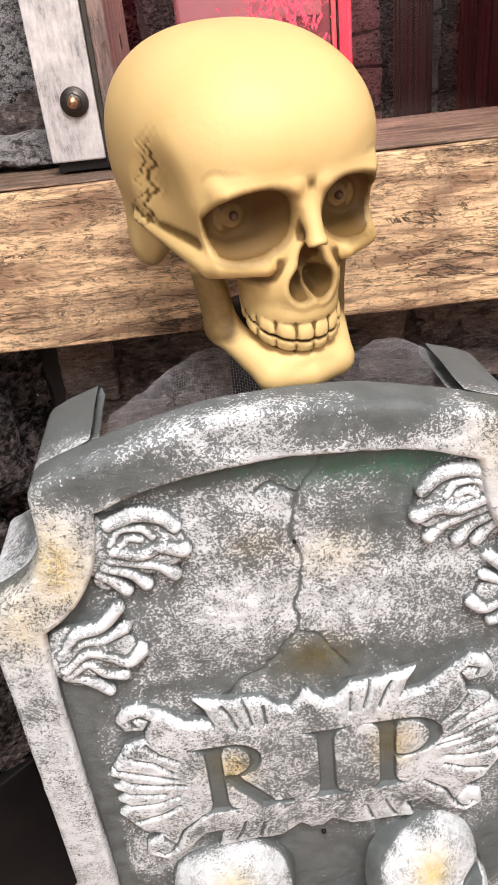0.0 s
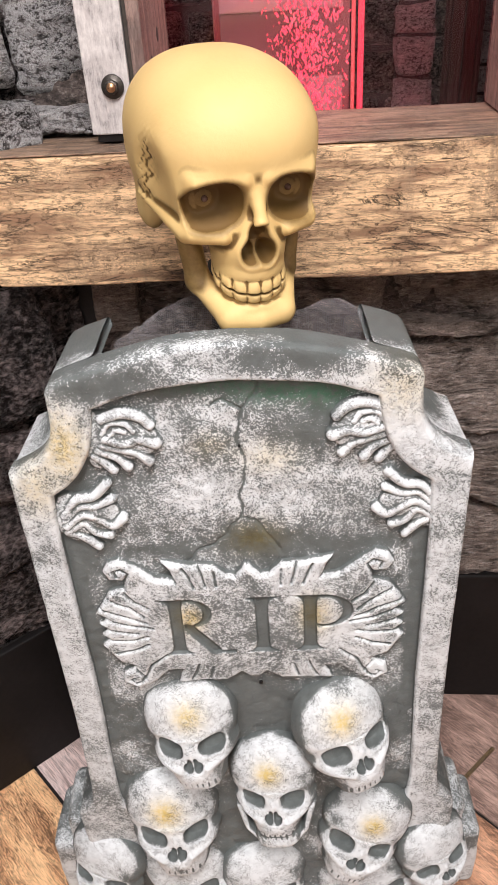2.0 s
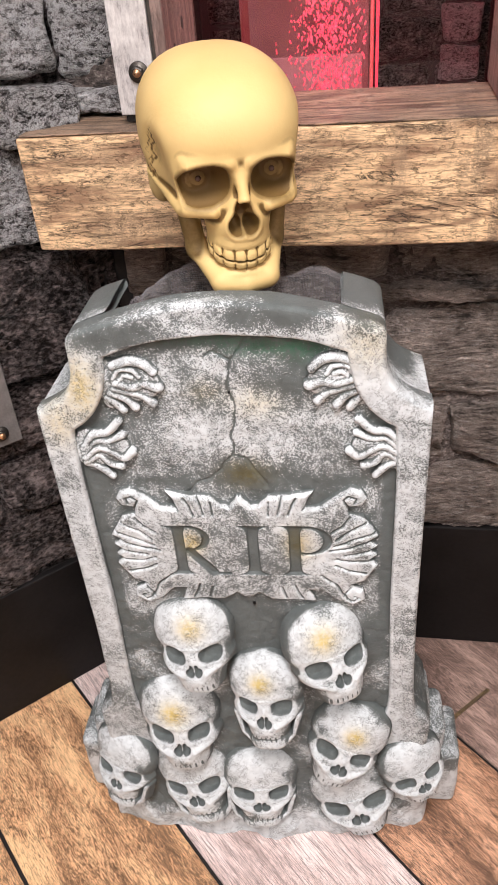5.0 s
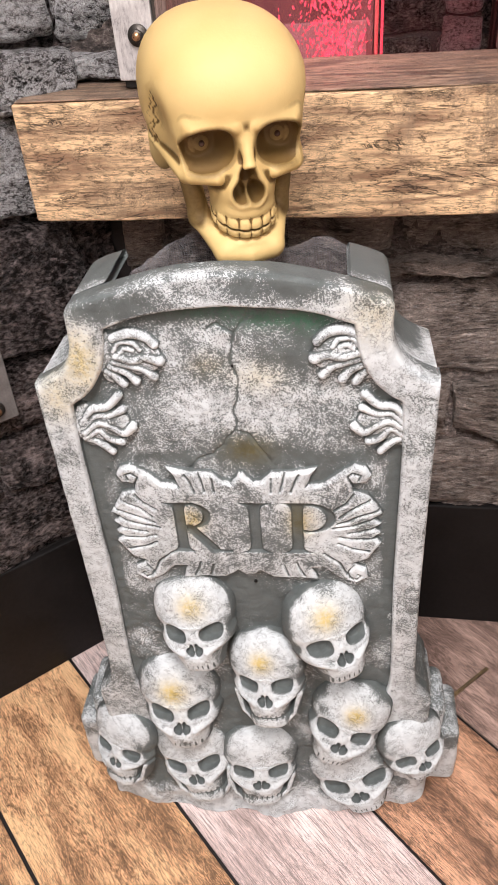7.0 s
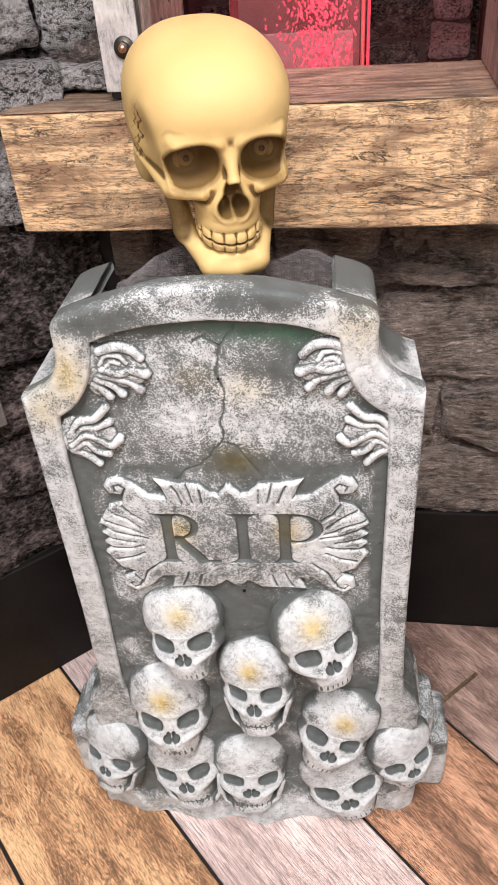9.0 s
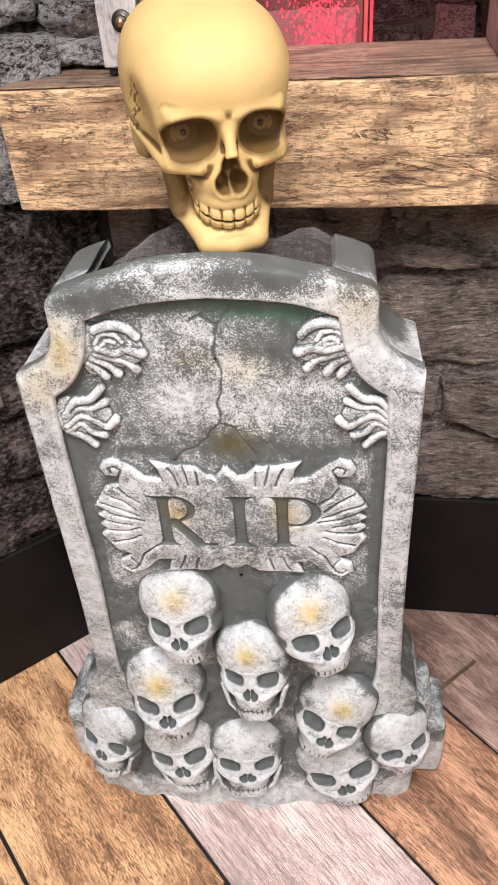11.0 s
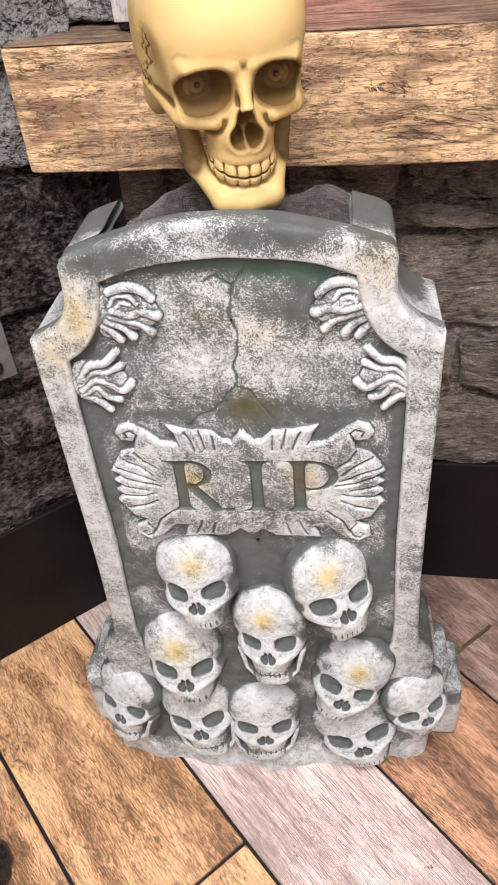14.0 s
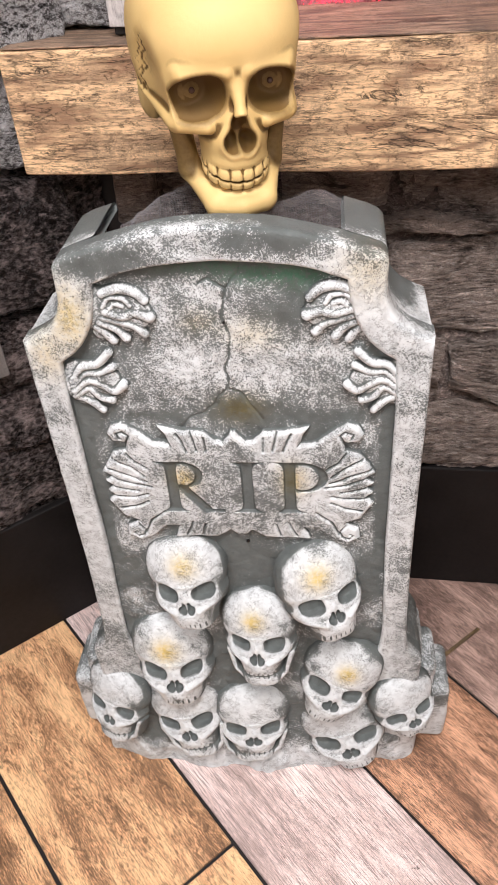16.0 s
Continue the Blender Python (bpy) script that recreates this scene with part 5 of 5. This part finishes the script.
for left_w, right_w, top, y0, y1 in ((0.252, 0.250, 0.250, 0.036, 0.120), (0.284, 0.276, 0.190, 0.040, 0.126), (0.312, 0.303, 0.135, 0.034, 0.132)):
    for side, half_w in ((1, right_w), (-1, left_w)):
        bm = box(bmesh.new(), min(side * 0.19, side * half_w), max(side * 0.19, side * half_w), y0, y1, 0.0, top)
        bmesh.ops.bevel(bm, geom=list(bm.edges), offset=0.013, segments=5, affect="EDGES", profile=0.5)
        bmesh.ops.subdivide_edges(bm, edges=[e for e in bm.edges if e.calc_length() > 0.02], cuts=6, use_grid_fill=True)
        for v in bm.verts:
            v.co += noise.noise_vector(v.co * 18) * 0.0025
        bmesh.ops.translate(bm, verts=list(bm.verts), vec=(0, 0, 0.002 - min(v.co.z for v in bm.verts)))
        paint(part("plinth_step", bm, TOMB, tomb, "stepped grey plinth"), lambda c: 0.42 if c.z > top - 0.010 else 0.85 if c.y < y0 + 0.01 and c.z < 0.09 else 0.52 + 0.2 * math.sin(70 * c.z + 9 * c.x))
bm = bmesh.new()
bmesh.ops.create_cone(bm, cap_ends=True, segments=12, radius1=0.0022, radius2=0.0022, depth=0.002, matrix=pose(0.006, 0.0105, 0.5, 90))
part("peep_hole", bm, BLACK, tomb, "small dark hole")
bm = bmesh.new()
bmesh.ops.create_cone(bm, cap_ends=True, segments=12, radius1=0.0013, radius2=0.0013, depth=0.002, matrix=pose(0.001, 0.0105, 0.82, 90))
part("peep_hole", bm, BLACK, tomb)
# dark sheet added for the shade inside the open-backed shell
bm = bmesh.new()
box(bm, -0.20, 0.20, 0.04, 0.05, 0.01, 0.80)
paint(part("inner_back", bm, DARK, tomb, "dark sheet standing in for the shaded hollow inside"), 0)

# ---- rising skull ----
SKULL_AT = pose(0.0857, 0.606, 1.0335, 0, 0, 22) @ pose(0, 0, 0, 4)
rising = empty("skull_prop", SKULL_AT, "cream-yellow plastic skull rising behind the tombstone", "skull")
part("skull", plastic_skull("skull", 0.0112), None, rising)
for sx in (-1, 1):
    bm = bmesh.new()
    bmesh.ops.create_uvsphere(bm, u_segments=20, v_segments=12, radius=0.0028)
    part("eye_lamp", bm, plain("eye_lens", (0.12, 0.07, 0.055), 0.08, 0, 0.1), rising, "small clear eye lamp", pose(sx * 0.0358, -0.0592, 0.0012))
bm = bmesh.new()
bmesh.ops.create_cone(bm, cap_ends=True, segments=24, radius1=0.018, radius2=0.018, depth=0.94, matrix=pose(0, 0.01, -0.555))
part("lift_rod", bm, DARK, rising, "dark lifting rod hidden below")


# gauze round the neck of the skull, hanging down behind the stone
def gauze(name, u0, u1, crest, y0, seed):
    nx, ny = 74, 50
    b, a = np.meshgrid(np.linspace(0, 1, ny), np.linspace(0, 1, nx), indexing="ij")
    x = u0 + (u1 - u0) * a
    top = np.interp(a, np.linspace(0, 1, len(crest)), crest) + 0.004 * waves(a, 0 * a, seed, 14, 3)
    z = 0.80 + (top - 0.80) * (1 - (1 - b) ** 1.6)
    y = y0 + 0.05 * b**2 + 0.012 * waves(a, b * 0.5, seed + 1, 9, 3)
    return np.stack([x, y, z], -1)


cloth = empty("gauze_cloth", pose(0, 0, 0), "black gauze cloth bunched below the skull", "cloth")
for name, args in (("fold", (-0.035, 0.10, (0.88, 0.90, 0.920, 0.915, 0.90), 0.553, 3)), ("fold", (0.10, 0.225, (0.895, 0.898, 0.902, 0.908, 0.914, 0.906, 0.89), 0.553, 8))):
    me = grid_mesh(name, gauze(name, *args), GAUZE)
    ob = part(name, me, None, cloth)
    wire = ob.modifiers.new("weave", "WIREFRAME")
    wire.thickness, wire.use_even_offset = 0.0003, False

# dry stick on the floor, dark knobby foot at the floor's edge
bm = bmesh.new()
box(bm, -0.05, 0.05, -0.0035, 0.0035, 0.0005, 0.004, 0.001)
stick = new("wood_splinter", mesh_of("wood_splinter", bm, wood("splinter_wood", (0.30, 0.20, 0.09), (0.16, 0.10, 0.045)), False))
stick.matrix_basis = pose(0.435, 0.737, 0, 0, 0, 45)
tagged(stick, "thin flat brown wood splinter lying on the floor", "splinter")
bm = bmesh.new()
bmesh.ops.create_icosphere(bm, subdivisions=4, radius=0.045)
for v in bm.verts:
    v.co += v.co.normalized() * (0.006 * noise.noise(v.co * 60) + 0.005 * abs(math.sin(v.co.z * 260 + 40 * v.co.x + 3 * noise.noise(v.co * 90))))
    v.co.z = max(v.co.z * 0.7, -0.02)
knob = new("black_foot", mesh_of("black_foot", bm, plain("black_gloss", (0.015, 0.015, 0.015), 0.25, 0, 0.3, 80, 0.4)))
knob.matrix_basis = pose(-0.328, 0.237, 0.0205)
tagged(knob, "glossy black knobby foot of a stand on the floor", "stand foot")

# ceiling lamps' housings
for x, y, sx, sy in ((0.25, -0.45, 0.6, 0.6), (-0.9, -1.6, 0.3, 1.2), (1.4, -1.6, 0.3, 1.2)):
    lamp = empty("ceiling_light", pose(x, y, 2.6), "white flat ceiling light", "ceiling light", "ceiling lights")
    block("housing", -sx / 2 - 0.03, sx / 2 + 0.03, -sy / 2 - 0.03, sy / 2 + 0.03, -0.03, -0.001, CEIL_PAINT, lamp)

# ---- stones of the walls and planks of the floor ----
# rows ending in 1: whitish stones, with bright light put into their pale rock
lay_stones(wall_north, [(0.25, 0.62, 0.578, 0.742, 0.034, 0), (0.20, 0.43, 0.744, 0.778, 0.030, 0), (0.43, 0.72, 0.744, 0.778, 0.026, 0), (0.265, 0.58, 0.780, 0.868, 0.022, 0), (0.10, 0.262, 0.780, 0.868, 0.034, 0), (-0.07, 0.098, 0.79, 0.868, 0.016, 0),
                        (-0.14, -0.073, 0.76, 0.868, 0.030, 0), (0.03, 0.248, 0.62, 0.742, 0.03, 0), (-0.13, 0.028, 0.62, 0.757, 0.03, 0), (0.325, 0.362, 0.452, 0.572, 0.026, 0), (0.366, 0.62, 0.452, 0.574, 0.03, 0), (0.30, 0.50, 0.306, 0.448, 0.03, 0), (0.502, 0.74, 0.306, 0.448, 0.03, 0),
                        (0.05, 0.32, 0.46, 0.615, 0.025, 0), (-0.13, 0.048, 0.46, 0.615, 0.025, 0), (-0.13, 0.295, 0.306, 0.455, 0.02, 0), (0.64, 0.95, 0.58, 0.742, 0.03, 0), (0.64, 0.95, 0.452, 0.574, 0.03, 0),
                        (-0.190, -0.088, 1.065, 1.20, 0.034, 1), (-0.185, -0.088, 1.022, 1.062, 0.034, 1), (-0.20, -0.088, 1.205, 1.32, 0.030, 1), (-0.20, -0.088, 1.325, 1.48, 0.030, 1), (-0.18, -0.088, 0.90, 1.018, 0.02, 0)], 0.90, 100, 0.0024, ROCK_BROWN)
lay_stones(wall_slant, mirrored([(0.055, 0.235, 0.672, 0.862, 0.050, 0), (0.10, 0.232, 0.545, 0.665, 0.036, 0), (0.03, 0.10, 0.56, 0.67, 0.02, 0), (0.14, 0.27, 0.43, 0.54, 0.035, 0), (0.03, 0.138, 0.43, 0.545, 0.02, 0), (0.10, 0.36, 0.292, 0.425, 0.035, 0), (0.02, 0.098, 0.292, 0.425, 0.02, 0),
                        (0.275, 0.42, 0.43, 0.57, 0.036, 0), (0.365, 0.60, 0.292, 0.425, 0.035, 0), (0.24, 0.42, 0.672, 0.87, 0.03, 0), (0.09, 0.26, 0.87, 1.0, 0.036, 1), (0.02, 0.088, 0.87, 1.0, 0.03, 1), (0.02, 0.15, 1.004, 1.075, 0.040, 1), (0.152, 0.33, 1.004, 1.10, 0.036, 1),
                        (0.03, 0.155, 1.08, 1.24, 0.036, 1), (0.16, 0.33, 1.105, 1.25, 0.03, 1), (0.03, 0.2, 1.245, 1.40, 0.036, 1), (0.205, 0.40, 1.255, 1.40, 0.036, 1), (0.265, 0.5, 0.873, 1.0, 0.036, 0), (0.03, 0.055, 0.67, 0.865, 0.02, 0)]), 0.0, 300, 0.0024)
mortar_bed(wall_north, -0.14, 0.95, 0.304, 0.872, 0.90, 0.001, 801)
mortar_bed(wall_north, -0.20, -0.088, 1.022, 1.48, 0.90, 0.010, 821)
mortar_bed(wall_slant, -0.60, -0.004, 0.290, 1.40, 0.0, 0.002, 841, ROCK)
lay_stones(wall_north, courses(0.96, 2.1, 0.32, 0.86, 5), 0.90, 500, 0.03)
lay_stones(wall_north, courses(0.48, 2.1, 1.05, 2.2, 6), 0.90, 1500, 0.03)
lay_stones(wall_north, courses(-0.18, -0.09, 1.49, 2.2, 6), 0.90, 2500, 0.03)
lay_stones(wall_slant, mirrored(courses(0.44, 2.2, 0.32, 0.86, 7)), 0.0, 3500, 0.03)
lay_stones(wall_slant, mirrored(courses(0.5, 2.2, 0.88, 1.4, 8)), 0.0, 4500, 0.03)
lay_stones(wall_slant, mirrored(courses(0.03, 2.2, 1.41, 2.2, 9)), 0.0, 5500, 0.03)

PLANK_TURN, PLANK_W, FIRST = -43.2, 0.2385, 0.050
rng = np.random.RandomState(4)
KINDS = {-3: [PLANK_PINK], -2: [PLANK_RUST], -1: [PLANK_TAN], 0: [PLANK_TAN], 1: [PLANK_PINK], 2: [PLANK_RUST], 3: [PLANK_GREY], 4: [PLANK_TAN]}
JOINTS = {0: -0.1785, -1: 0.55, 1: 0.75, 2: 0.62, 3: -0.9}
for row in range(-9, 10):
    start = JOINTS.get(row, rng.uniform(-1, 1))
    for k in range(-3, 4):
        s0, s1 = start + 1.24 * k, start + 1.24 * (k + 1)
        cx, cn = (s0 + s1) / 2, FIRST + (row + 0.5) * PLANK_W
        a = radians(PLANK_TURN)
        px, py = cx * math.cos(a) - cn * math.sin(a), cx * math.sin(a) + cn * math.cos(a)
        if abs(px) > 2.6 or not -2.6 < py < 1.7:
            continue
        mat = KINDS[row][0] if row in KINDS else (PLANK_TAN, PLANK_PINK, PLANK_RUST)[rng.randint(3)]
        bm = box(bmesh.new(), -0.62 + 0.003, 0.62 - 0.003, -PLANK_W / 2 + 0.0030, PLANK_W / 2 - 0.0030, -0.008, 0.0, 0.0014, 1)
        to_room = pose(px, py, 0, 0, 0, PLANK_TURN)
        back = to_room.inverted()
        for co, no in (((2.19, 0, 0), (1, 0, 0)), ((-2.19, 0, 0), (-1, 0, 0)), ((0, 1.02, 0), (0, 1, 0)), ((0, -2.39, 0), (0, -1, 0))):
            cut_at, cut_no = back @ Vector(co), back.to_3x3() @ Vector(no)
            bmesh.ops.bisect_plane(bm, geom=list(bm.verts) + list(bm.edges) + list(bm.faces), plane_co=cut_at, plane_no=cut_no, clear_outer=True)
        if bm.faces:
            part("plank", bm, mat, floor, at=to_room, smooth=False)
